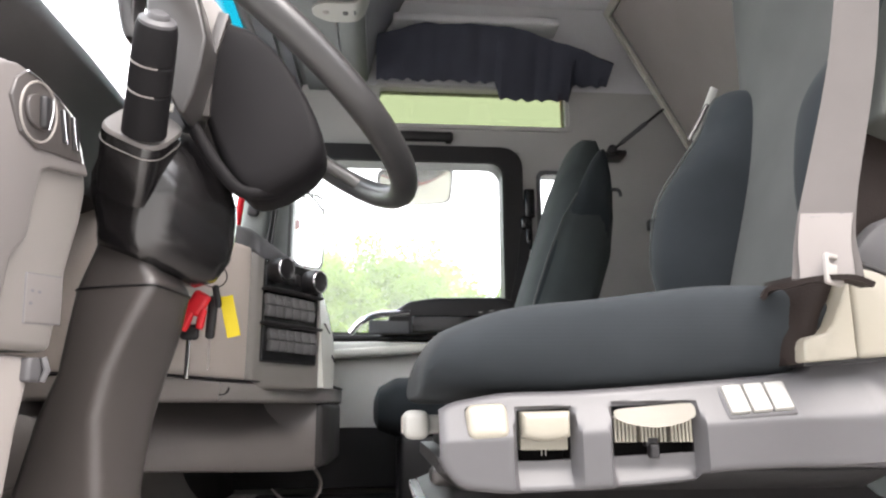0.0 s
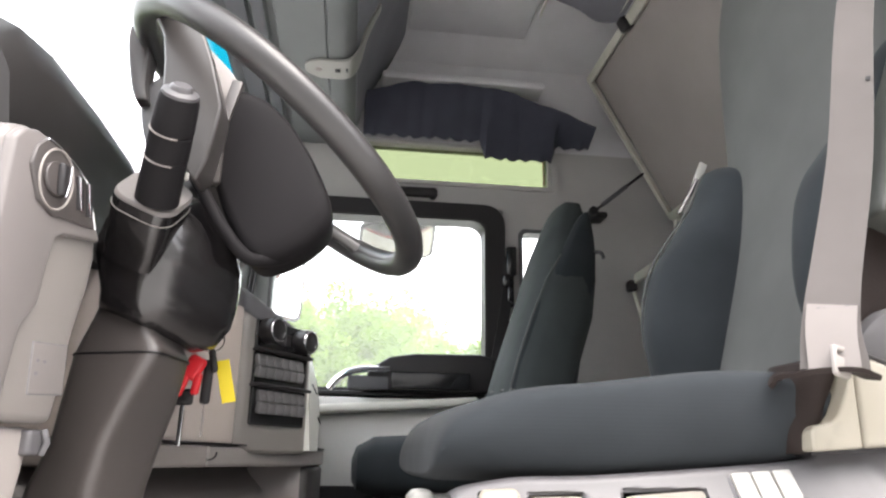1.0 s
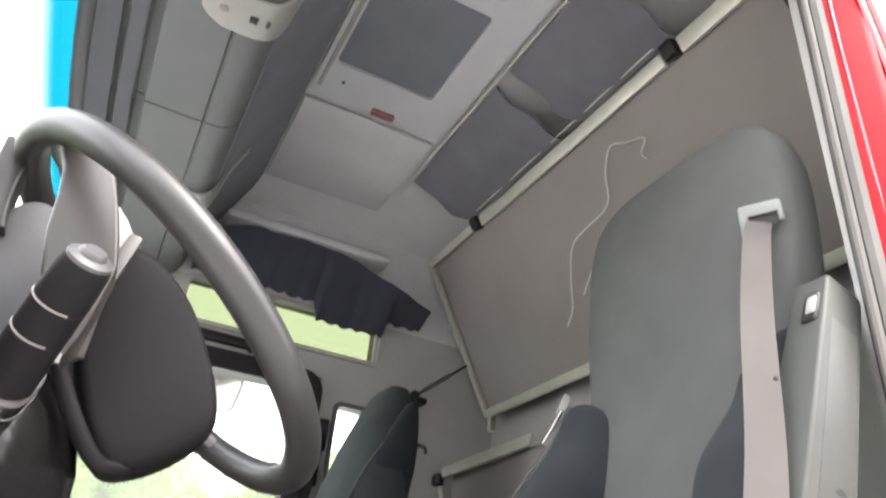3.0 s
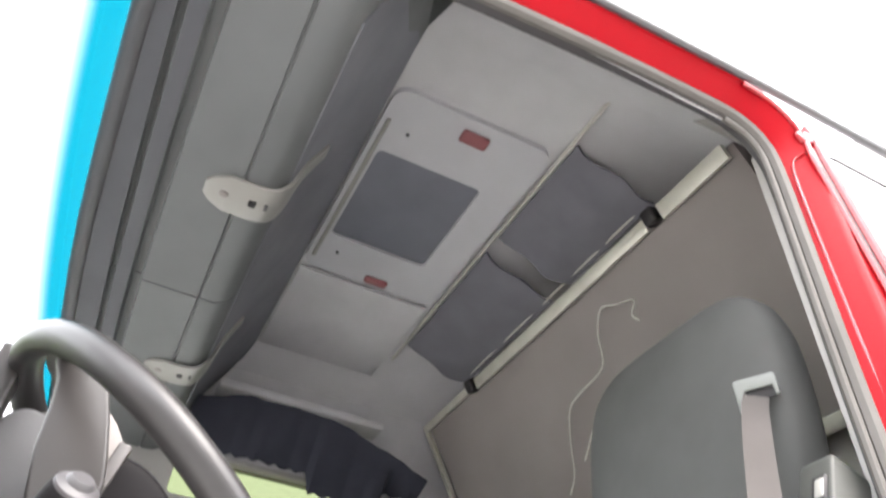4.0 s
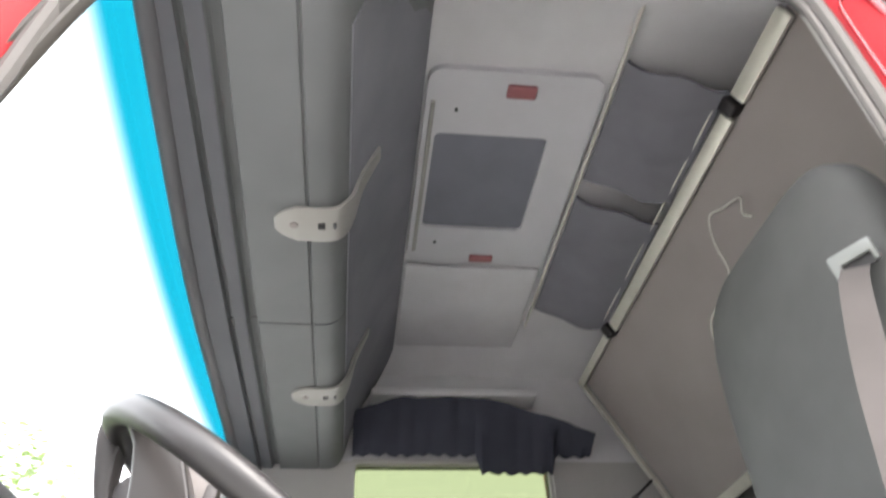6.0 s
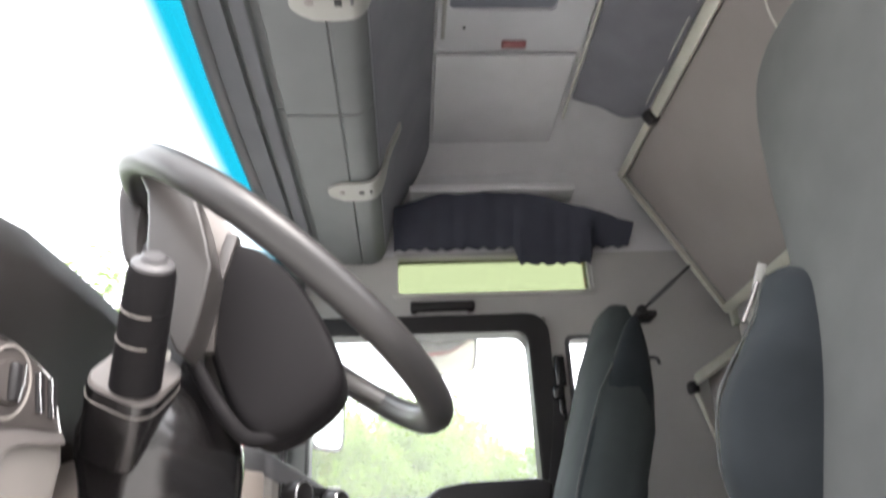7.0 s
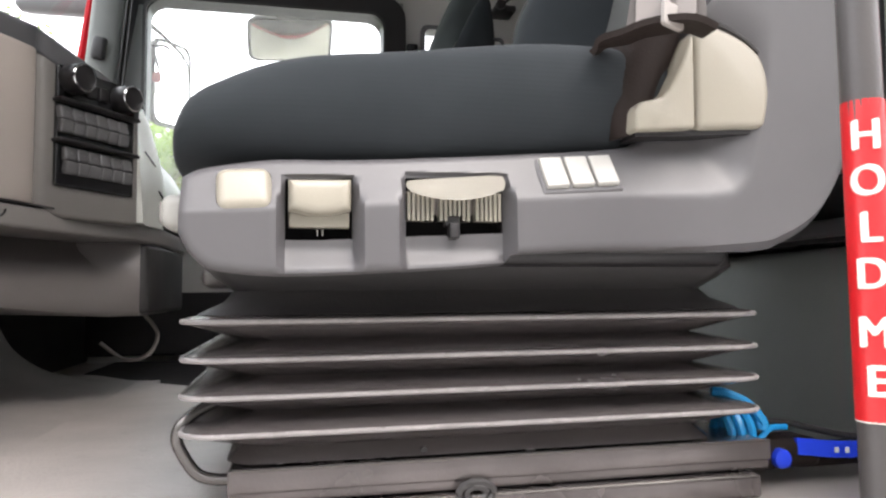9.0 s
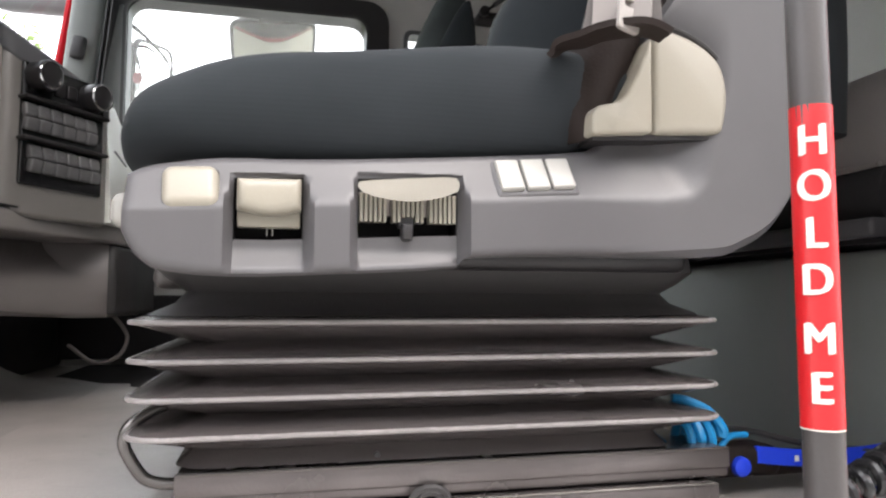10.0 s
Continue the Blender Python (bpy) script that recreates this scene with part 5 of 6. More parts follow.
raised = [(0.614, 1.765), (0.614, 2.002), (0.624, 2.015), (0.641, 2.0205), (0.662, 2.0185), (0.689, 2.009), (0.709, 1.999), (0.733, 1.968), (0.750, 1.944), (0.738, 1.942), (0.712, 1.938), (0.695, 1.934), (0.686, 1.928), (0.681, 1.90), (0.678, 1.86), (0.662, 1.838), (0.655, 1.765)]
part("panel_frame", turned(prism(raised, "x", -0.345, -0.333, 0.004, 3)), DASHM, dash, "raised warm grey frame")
part("panel_lower", turned(prism([(0.630, 1.40), (0.630, 1.752), (0.731, 1.752), (0.72, 1.68), (0.70, 1.40)], "x", -0.62, -0.352, 0.008)), CLAY, dash, "darker lower panel")
plate = [(0.634, 1.985), (0.638, 2.004), (0.648, 2.016), (0.662, 2.0145), (0.689, 2.006), (0.708, 1.997), (0.722, 1.975), (0.732, 1.953), (0.715, 1.951), (0.696, 1.950), (0.672, 1.946), (0.650, 1.955)]
part("light_switch_plate", turned(prism(plate, "x", -0.335, -0.330, 0.0015, 2)), BOOTG, dash, "dark switch plate")
part("plate_edge", turned(tube([(-0.3295, y, z) for y, z in plate[2:8]], 0.0010, 6)), CHROME, dash, "thin bright edge")
kc = (0.667, 1.982)
part("knob_surround", turned(tube([(-0.3295, kc[0] + 0.0225 * math.cos(t), kc[1] + 0.030 * math.sin(t)) for t in (2 * math.pi * i / 32 for i in range(32))], 0.0012, 6, True)), GREYL, dash)
k = part("light_knob", turned(disc((-0.3285, kc[0], kc[1]), 0.0175, 0.004, (1, 0, 0.05), 32, 0.001)), BOOTG, dash, "round headlamp knob")
part("grip", turned(box((-0.3245, kc[0] + 0.001, kc[1]), (0.007, 0.010, 0.033), 0.003, (6, 0, 0))), BLACK, k)
part("grip_edge", turned(tube([(-0.3210, kc[0] + 0.0050, kc[1] + 0.016), (-0.3206, kc[0] + 0.0058, kc[1]), (-0.3210, kc[0] + 0.004, kc[1] - 0.016)], 0.0006, 6)), CHROME, k, "bright edge")
for j in range(2):
    w = part("dimmer", turned(box((-0.3295, 0.701 + 0.0145 * j, 1.981 - 0.002 * j), (0.004, 0.0085, 0.034), 0.001, (14, 0, 0))), BLACK, dash, "black thumb wheel")
    part("wheel_edge", turned(tube([(-0.3274, 0.6950 + 0.0145 * j, 1.997 - 0.002 * j), (-0.3272, 0.6985 + 0.0145 * j, 1.981 - 0.002 * j), (-0.3274, 0.7045 + 0.0145 * j, 1.964 - 0.002 * j)], 0.0004, 5)), CHROME, w)
part("fuse_cover", turned(box((-0.3410, 0.716, 1.806), (0.0018, 0.046, 0.047), 0.0006, (4, 0, 0))), DASHM, dash, "small square cover")
for j, (dy, dz) in enumerate(((-0.013, 0.006), (-0.013, -0.006), (-0.004, 0.006))):
    part("cover_mark", turned(box((-0.3400, 0.713 + dy, 1.806 + dz), (0.0005, 0.004, 0.003), 0.0001)), GREYD, dash)
part("cover_gap", turned(box((-0.3414, 0.716, 1.806), (0.0016, 0.0482, 0.0492), 0.0004, (4, 0, 0))), GREYD, dash)
part("bonnet_latch", turned(join(box((-0.350, 0.724, 1.738), (0.012, 0.022, 0.024), 0.004), tube([(-0.343, 0.728, 1.750), (-0.339, 0.729, 1.738), (-0.343, 0.729, 1.727)], 0.003, 8))), GREY, dash, "release catch")
hood = [(-0.88, 2.06), (-0.74, 2.135), (-0.60, 2.178), (-0.50, 2.198), (-0.45, 2.198), (-0.415, 2.180), (-0.395, 2.14), (-0.385, 2.08), (-0.40, 1.98), (-0.50, 1.94), (-0.88, 1.94)]
rings = []
for y, drop in ((0.66, 0.05), (0.70, 0.015), (0.78, 0.0), (0.95, -0.004), (1.10, 0.0), (1.20, 0.02), (1.27, 0.07)):
    rings.append([(x, y, z - drop * (1 if z > 2.0 else 0)) for x, z in hood])
part("instrument_hood", loft(rings), HOODM, dash, "dark grained instrument hood")


def dash_fall(y):
    """How far the dash top drops towards the column."""
    return min(0.075, 0.30 * max(0.0, 1.26 - y))


bm = prism([(-0.345, 0.995), (-0.315, 1.025), (-0.268, 1.19), (-0.240, 1.2845), (-0.45, 1.2845), (-0.60, 0.995)], "z", 1.745, 2.03)
for v in bm.verts:
    if v.co.z > 1.9:
        v.co.z = 2.045 - (v.co.x + 0.34) * 0.55 - dash_fall(v.co.y)
soften(bm, 0.010, 3)
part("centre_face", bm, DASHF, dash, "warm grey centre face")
pad = [(-0.352, 0.992), (-0.320, 1.018), (-0.271, 1.188), (-0.243, 1.282), (-0.228, 1.288), (-0.127, 1.440), (-0.150, 1.52), (-0.20, 1.60), (-0.60, 1.60), (-0.60, 0.992)]
bm = prism(pad, "z", 1.0, 2.0)
for v in bm.verts:
    v.co.z = (2.034 if v.co.z < 1.5 else 2.074) - (max(v.co.x, -0.42) + 0.34) * 0.55 - dash_fall(v.co.y)
soften(bm, 0.016, 4)
part("top_pad", bm, GREYD, dash, "dark padded dash top")
part("centre_top", box((-0.65, 1.40, 2.02), (0.46, 0.40, 0.12), 0.02), BLACK, dash)
bm = prism([(-0.255, 1.286), (-0.232, 1.288), (-0.128, 1.446), (-0.145, 1.47), (-0.45, 1.60), (-0.45, 1.286)], "z", 1.735, 2.0, 0.0)
for v in bm.verts:
    if v.co.z > 1.9:
        v.co.z = 2.005 - (v.co.x + 0.25) * 0.55
soften(bm, 0.008, 3)
part("control_block", bm, STACKM, dash, "brown-grey control stack turned to the driver")
rows = []
for z in (1.742, 1.76, 1.80, 1.85, 1.90, 1.94, 1.965, 1.98):
    reach = along(z, [(1.74, -0.110), (1.803, -0.109), (1.853, -0.113), (1.936, -0.134), (1.981, -0.152)])
    rows.append([(x, y, z) for x, y in flow([(-0.129 - 0.07 * (z - 1.88), 1.4475), (reach - 0.013, 1.50), (reach - 0.002, 1.56), (reach - 0.004, 1.61), (reach - 0.05, 1.66), (reach - 0.16, 1.69)], 3)] + [(-0.32, 1.69, z), (-0.32, 1.50, z)])
cheek = part("cheek", loft(rows), CHEEK, dash, "pale rounded cheek beside the control stack")
for y0, y1, z0, z1 in ((1.475, 1.535, 1.873, 1.858), (1.55, 1.585, 1.812, 1.800)):
    part("cheek_slit", tube([(-0.1225 + (y - 1.48) * 0.12 + (0.003 if y > 1.54 else 0), y, z) for y, z in ((y0, z0), ((y0 + y1) / 2, (z0 + z1) / 2), (y1, z1))], 0.0016, 6), BLACK, cheek)
P0, P1 = Vector((-0.232, 1.288, 0)), Vector((-0.128, 1.446, 0))
du = (P1 - P0).normalized()
dn = Vector((du.y, -du.x, 0))
ang = math.degrees(math.atan2(du.y, du.x))


def on_stack(s, z, lift):
    p = P0 + du * s + dn * lift
    return (p.x, p.y, z)


st = part("black_bezel", box(on_stack(0.094, 1.878, 0.002), (0.156, 0.008, 0.19), 0.004, (0, 0, ang)), GLOSS, dash, "glossy black control bezel")
for s, z in ((0.041, 1.953), (0.140, 1.945)):
    kn = part("rotary_knob", disc(on_stack(s, z, 0.018), 0.0235, 0.032, dn, 28, 0.003), BLACK, dash, "black rotary knob with bright ring")
    c = Vector(on_stack(s, z, 0.0345))
    part("bright_ring", tube([c + (du * math.cos(t) + Vector((0, 0, 1)) * math.sin(t)) * 0.0205 for t in (2 * math.pi * i / 28 for i in range(28))], 0.0018, 6, True), CHROME, kn)
for s in (0.080, 0.102):
    part("small_switch", box(on_stack(s, 1.944, 0.007), (0.018, 0.006, 0.022), 0.002, (0, 0, ang)), BLACK, dash)
for row, z in enumerate((1.886, 1.823)):
    part("shelf_edge", box(on_stack(0.092, z + 0.030, 0.010), (0.160, 0.020, 0.006), 0.002, (0, 0, ang)), BLACK, dash)
    for i in range(6):
        key = part("rocker_key", join(box(on_stack(0.0275 + 0.010 * row + 0.0225 * i, z + 0.011, 0.008), (0.0217, 0.012, 0.022), 0.003, (-14, 0, ang)), box(on_stack(0.0275 + 0.010 * row + 0.0225 * i, z - 0.010, 0.011), (0.0217, 0.013, 0.021), 0.004, (10, 0, ang))), KEYM, dash, "satin black rocker key")
        if i < 3:
            part("key_mark", box(on_stack(0.0275 + 0.010 * row + 0.0225 * i, z + 0.012, 0.0150), (0.007, 0.001, 0.0016), 0, (-14, 0, ang)), GREY, key)
pd = [(-0.88, 1.74), (-0.88, 2.05), (-0.34, 2.075), (-0.28, 2.05), (-0.235, 1.97), (-0.215, 1.86), (-0.22, 1.79), (-0.24, 1.74)]
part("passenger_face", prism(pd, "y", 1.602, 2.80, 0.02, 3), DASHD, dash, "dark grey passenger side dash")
# Black backing that paints the dark void under the dash.
part("footwell_back", box((-0.60, 1.98, 1.56), (0.10, 1.70, 0.34), 0.01), RUBBER, dash, "black lining painting the footwell's shade")
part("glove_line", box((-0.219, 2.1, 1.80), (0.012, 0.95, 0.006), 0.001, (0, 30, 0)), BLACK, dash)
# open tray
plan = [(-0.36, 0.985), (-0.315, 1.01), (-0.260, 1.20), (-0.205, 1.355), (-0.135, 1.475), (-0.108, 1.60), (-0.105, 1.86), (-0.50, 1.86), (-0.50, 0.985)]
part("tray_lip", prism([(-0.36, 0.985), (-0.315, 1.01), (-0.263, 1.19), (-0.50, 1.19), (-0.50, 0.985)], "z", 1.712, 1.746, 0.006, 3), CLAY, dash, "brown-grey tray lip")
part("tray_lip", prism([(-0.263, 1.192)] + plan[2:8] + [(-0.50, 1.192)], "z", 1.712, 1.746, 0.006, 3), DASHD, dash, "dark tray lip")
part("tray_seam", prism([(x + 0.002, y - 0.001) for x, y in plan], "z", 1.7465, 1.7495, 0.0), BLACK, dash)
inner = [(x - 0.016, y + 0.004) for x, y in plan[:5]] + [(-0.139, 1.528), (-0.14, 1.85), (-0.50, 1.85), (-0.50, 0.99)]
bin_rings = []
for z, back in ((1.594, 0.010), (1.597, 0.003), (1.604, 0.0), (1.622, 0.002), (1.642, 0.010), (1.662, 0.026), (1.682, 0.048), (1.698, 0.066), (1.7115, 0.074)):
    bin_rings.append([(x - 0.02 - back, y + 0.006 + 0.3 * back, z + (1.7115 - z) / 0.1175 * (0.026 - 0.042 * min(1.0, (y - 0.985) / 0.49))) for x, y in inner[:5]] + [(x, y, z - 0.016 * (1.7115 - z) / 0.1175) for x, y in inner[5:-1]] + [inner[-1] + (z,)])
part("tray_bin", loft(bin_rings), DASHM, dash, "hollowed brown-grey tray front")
part("tray_corner", prism([(-0.126, 1.530), (-0.111, 1.60), (-0.108, 1.86), (-0.30, 1.86), (-0.30, 1.530)], "z", 1.582, 1.7115, 0.010, 3), RUBBER, dash, "black outer corner")
part("tray_tab", tube([(-0.262 + 0.016 * math.cos(t) * 0.5, 1.196 + 0.016 * math.cos(t), 1.735 - 0.012 * abs(math.sin(t))) for t in (math.pi * i / 8 for i in range(9))], 0.0015, 5), BLACK, dash)
kick = flow([(-0.51, 1.60), (-0.50, 1.545), (-0.465, 1.490), (-0.40, 1.447), (-0.31, 1.4275), (-0.24, 1.4215), (-0.16, 1.4185)]) + [(-0.16, 1.41), (-0.54, 1.41), (-0.54, 1.60)]
part("kick_panel", prism(kick, "y", 0.67, 1.90), MAT, dash, "rubber panel curving up from the floor")

# ---- steering column ----
col = thing("steering_column", (-0.33, 0.93, 1.38), "black shrouded steering column with grey lower boot", "steering column")
def column_rings(rows):
    """Rounded five-cornered sections: left, front, right corner, rounding and slope at each height."""
    return [rounded([(x, y, z - slope * (x + 0.34)) for x, y in ((lx, ly), (fx, fy), (rx, ry), (rx - 0.05, ry + 0.09), (lx - 0.01, ly + 0.13))], f, 4) for z, lx, ly, fx, fy, rx, ry, f, slope in rows]


part("upper_shroud", loft(column_rings([(2.045, -0.33, 0.87, -0.275, 0.85, -0.24, 0.89, 0.3, 0), (2.025, -0.342, 0.85, -0.270, 0.825, -0.224, 0.88, 0.3, 0), (2.000, -0.350, 0.825, -0.264, 0.80, -0.204, 0.882, 0.3, 0), (1.975, -0.352, 0.815, -0.262, 0.793, -0.190, 0.888, 0.28, 0), (1.955, -0.350, 0.815, -0.263, 0.793, -0.185, 0.892, 0.25, 0), (1.942, -0.347, 0.818, -0.266, 0.798, -0.184, 0.895, 0.25, 0.05), (1.928, -0.345, 0.822, -0.272, 0.805, -0.186, 0.90, 0.28, 0.12), (1.915, -0.344, 0.828, -0.278, 0.812, -0.192, 0.905, 0.3, 0.22), (1.902, -0.346, 0.835, -0.282, 0.82, -0.212, 0.918, 0.3, 0.34), (1.893, -0.350, 0.85, -0.285, 0.835, -0.240, 0.93, 0.3, 0.4)])), SHROUD, col, "satin black column shroud")
lower = [(1.905, -0.350, 0.862, -0.285, 0.846, -0.260, 0.92, 0.25, 0.4), (1.880, -0.356, 0.862, -0.275, 0.840, -0.252, 0.92, 0.2, 0.3), (1.858, -0.366, 0.866, -0.266, 0.834, -0.249, 0.925, 0.18, 0.12), (1.842, -0.374, 0.87, -0.266, 0.830, -0.249, 0.93, 0.18, 0), (1.785, -0.380, 0.87, -0.294, 0.830, -0.258, 0.93, 0.18, 0), (1.741, -0.384, 0.87, -0.311, 0.830, -0.270, 0.93, 0.18, 0), (1.691, -0.402, 0.87, -0.318, 0.830, -0.281, 0.93, 0.18, 0), (1.608, -0.420, 0.87, -0.306, 0.830, -0.290, 0.93, 0.18, 0), (1.50, -0.44, 0.87, -0.31, 0.83, -0.285, 0.94, 0.18, 0), (1.38, -0.47, 0.86, -0.31, 0.82, -0.27, 0.96, 0.18, 0)]
part("lower_boot", loft(column_rings(lower)), BOOTG, col, "brown-grey lower boot")
c = Vector((-0.31, 0.89, 1.842))
part("boot_seam", tube([c + (p - c) * 1.004 for p in column_rings(lower[3:4])[0]], 0.0016, 6, True), BLACK, col)
ax = Vector((0.034, -0.087, 0.085)).normalized()
sb = Vector((-0.267, 0.755, 1.999))
su = (Vector((1, 0.3, 0)) - ax * Vector((1, 0.3, 0)).dot(ax)).normalized()
sv = ax.cross(su)
pc, dlr, dfb = Vector((-0.279, 0.787, 2.0195)), Vector((0.0405, 0.037, 0.0145)), Vector((0.030, -0.041, -0.047))
pn = dfb.cross(dlr).normalized()
if pn.z < 0:
    pn = -pn


def plate_ring(t, s):
    return rounded([pc + pn * t + d * s for d in (dlr, dfb, -dlr, -dfb)], 0.34, 7)


part("stalk_base", loft([plate_ring(t, s) for t, s in ((-0.080, 0.90), (-0.055, 0.96), (-0.030, 0.985), (-0.017, 1.0), (-0.004, 1.0))]), SHROUD, col, "black stalk base")
part("stalk_plate", loft([plate_ring(t, s) for t, s in ((-0.004, 0.992), (-0.001, 0.985), (0.001, 0.95), (0.0015, 0.6))]), DASHM, col, "grey stalk base plate")
part("plate_line", tube(plate_ring(-0.016, 1.006), 0.0006, 5, True), GREYL, col)
stalk = part("control_stalk", loft([oval(sb + ax * t, su, sv, r, r, 2.0, 28) for t, r in ((0.0, 0.0235), (0.050, 0.0225), (0.051, 0.0215), (0.053, 0.0215), (0.054, 0.0225), (0.082, 0.0222), (0.083, 0.0212), (0.085, 0.0212), (0.086, 0.0222), (0.118, 0.021), (0.125, 0.0195), (0.127, 0.016))]), HUBM, col, "black control stalk")
part("stalk_cap", loft([oval(sb + ax * t, su, sv, r, r, 2.0, 24) for t, r in ((0.124, 0.0190), (0.1285, 0.0185), (0.131, 0.012), (0.134, 0.011), (0.136, 0.009))]), GREY, stalk, "pale stalk end button")
for t in (0.052, 0.084):
    part("stalk_ring", tube(oval(sb + ax * t, su, sv, 0.0225, 0.0225, 2.0, 24)[10:20], 0.0009, 5), GREYL, stalk)
part("stalk_peg", box(tuple(sb + ax * 0.035 + su * 0.0245), (0.004, 0.004, 0.009), 0.001), IVORY, stalk, "small pale peg")
cowl = flow([(-0.300, 2.246), (-0.326, 2.250), (-0.346, 2.236), (-0.357, 2.205), (-0.353, 2.172), (-0.343, 2.140), (-0.328, 2.108)], 4) + [(-0.29, 2.05), (-0.26, 2.10), (-0.262, 2.18)]
part("upper_cowl", prism(cowl, "y", 0.925, 0.985, 0.006, 3), GREYD, col, "rounded grey cowl behind the wheel")
part("ignition_lock", disc((-0.232, 0.995, 1.915), 0.011, 0.03, (0.4, 0.1, -1), 20, 0.002), GREYD, col, "black ignition lock")

# ---- steering wheel ----
TH = radians(38.4)
C0 = Vector((-0.162, 0.924, 2.147))
wu, wv = Vector((-math.cos(TH), 0, math.sin(TH))), Vector((0, 1, 0))
wn_ = Vector((math.sin(TH), 0, math.cos(TH)))
wheel = thing("steering_wheel", tuple(C0), "dark leather-look steering wheel with deep hub", "steering wheel")
part("rim", tube([C0 + (wu * math.cos(t) + wv * math.sin(t)) * 0.239 for t in (2 * math.pi * i / 72 for i in range(72))], 0.019, 16, True), RIMM, wheel, "thick worn rim")
hubp = [(-0.215, 2.196), (-0.173, 2.180), (-0.125, 2.130), (-0.082, 2.045), (-0.088, 2.000), (-0.142, 1.962), (-0.184, 1.967), (-0.230, 2.061), (-0.233, 2.13)]
hc = Vector((-0.175, 0, 2.10))
rings = []
hub_line = flow(hubp + hubp[:1], 5)[:-1]
for y, s in ((0.843, 0.80), (0.845, 0.90), (0.851, 0.965), (0.862, 0.995), (0.89, 1.0), (0.925, 0.985), (0.95, 0.94), (0.966, 0.85), (0.974, 0.7)):
    rings.append([(hc.x + (x - hc.x) * s, y, hc.z + (z - hc.z) * s) for x, z in hub_line])
part("hub", loft(rings), HUBM, wheel, "deep dark hub cover")
part("hub_strip", soften(strap([(-0.211, 0.848, 2.200), (-0.227, 0.848, 2.13), (-0.2275, 0.848, 2.055)], 0.015, 0.02, (0.95, 0, 0.25)), 0.003, 2), BOOTG, wheel, "brown-grey edge strip")
# Added plate, shaped to the camera's view; its pale tone paints brightness there.
part("hub_trim", prism([(-0.262, 2.262), (-0.228, 2.228), (-0.205, 2.196), (-0.222, 2.12), (-0.25, 2.14), (-0.27, 2.20)], "y", 0.862, 0.872, 0.002), CLAY, wheel, "pale plate added to fill the gap beside the hub")
part("hub_ring", tube(smooth_path([(-0.270, 0.838, 2.115), (-0.255, 0.838, 2.075), (-0.239, 0.838, 2.043), (-0.212, 0.838, 1.999), (-0.182, 0.842, 1.964), (-0.160, 0.855, 1.962), (-0.138, 0.875, 1.972), (-0.120, 0.90, 1.99)], 5), 0.0085, 10), HUBM, wheel)


def spoke(a_rim, a_hub, wide, drop, mat, label=""):
    """A tapering spoke from the hub's flank out to the rim."""
    rings = []
    for s_, w_ in ((0.0, 0.95), (0.3, 0.72), (0.6, 0.66), (0.85, 0.86), (1.0, 1.25)):
        t = radians(a_hub + (a_rim - a_hub) * s_)
        dv, ac = wu * math.cos(t) + wv * math.sin(t), wv * math.cos(t) - wu * math.sin(t)
        c = C0 + dv * (0.085 + 0.142 * s_) - wn_ * drop * (1 - s_) ** 1.4
        rings.append(oval(c, ac, wn_, wide * w_ / 2, 0.011, 2.6, 16))
    part("spoke", loft(rings), mat, wheel, label)


near_web = [(-0.322, 2.268), (-0.256, 2.250), (-0.243, 2.222), (-0.234, 2.198), (-0.224, 2.165), (-0.2165, 2.135), (-0.221, 2.095), (-0.227, 2.06), (-0.236, 2.036), (-0.244, 2.040), (-0.262, 2.075), (-0.278, 2.11), (-0.288, 2.155), (-0.291, 2.194), (-0.296, 2.226), (-0.307, 2.250)]
far_web = [(-0.338, 2.300), (-0.262, 2.262), (-0.238, 2.226), (-0.222, 2.180), (-0.221, 2.12), (-0.224, 2.06), (-0.258, 2.03), (-0.312, 2.10), (-0.322, 2.17), (-0.328, 2.22), (-0.333, 2.262)]
part("spoke", prism(near_web, "y", 0.786, 0.846, 0.016, 5), WEBM, wheel, "broad dark spoke")
back_web = flow([(-0.380, 2.312), (-0.380, 2.285), (-0.374, 2.250), (-0.366, 2.215), (-0.358, 2.195)], 4) + flow([(-0.342, 2.195), (-0.347, 2.215), (-0.350, 2.25), (-0.348, 2.285), (-0.335, 2.312)], 4)
part("spoke_back", prism(back_web, "y", 0.905, 0.950, 0.008, 3), WEBM, wheel, "grey inner web behind the spokes")
part("spoke", prism(far_web, "y", 1.002, 1.060, 0.014, 4), WEBM, wheel, "broad dark spoke")
spoke(128, 105, 0.045, 0.05, SPOKE, "glossy black spoke")

# ---- keys ----
kr = thing("key_bunch", (-0.24, 1.016, 1.885), "bunch of keys with red fob and yellow tag in the ignition", "keys")
part("ring", tube([(-0.243 + 0.0165 * math.cos(t), 1.016 + 0.006 * math.cos(t), 1.886 + 0.0165 * math.sin(t)) for t in (2 * math.pi * i / 24 for i in range(24))], 0.0011, 6, True), CHROME, kr, "steel split ring")
part("red_fob", join(box((-0.262, 1.012, 1.846), (0.026, 0.012, 0.034), 0.006, (0, 28, 0)), box((-0.276, 1.012, 1.822), (0.013, 0.011, 0.032), 0.004, (0, 20, 0)), box((-0.256, 1.012, 1.824), (0.011, 0.011, 0.030), 0.004, (0, 8, 0))), KEYRED, kr, "red rubber key fob")
part("key_head", box((-0.272, 1.018, 1.806), (0.026, 0.010, 0.022), 0.005), BLACK, kr, "black key head")
part("key_blade", box((-0.273, 1.018, 1.770), (0.006, 0.002, 0.058), 0.0005), CHROME, kr, "steel key blade")
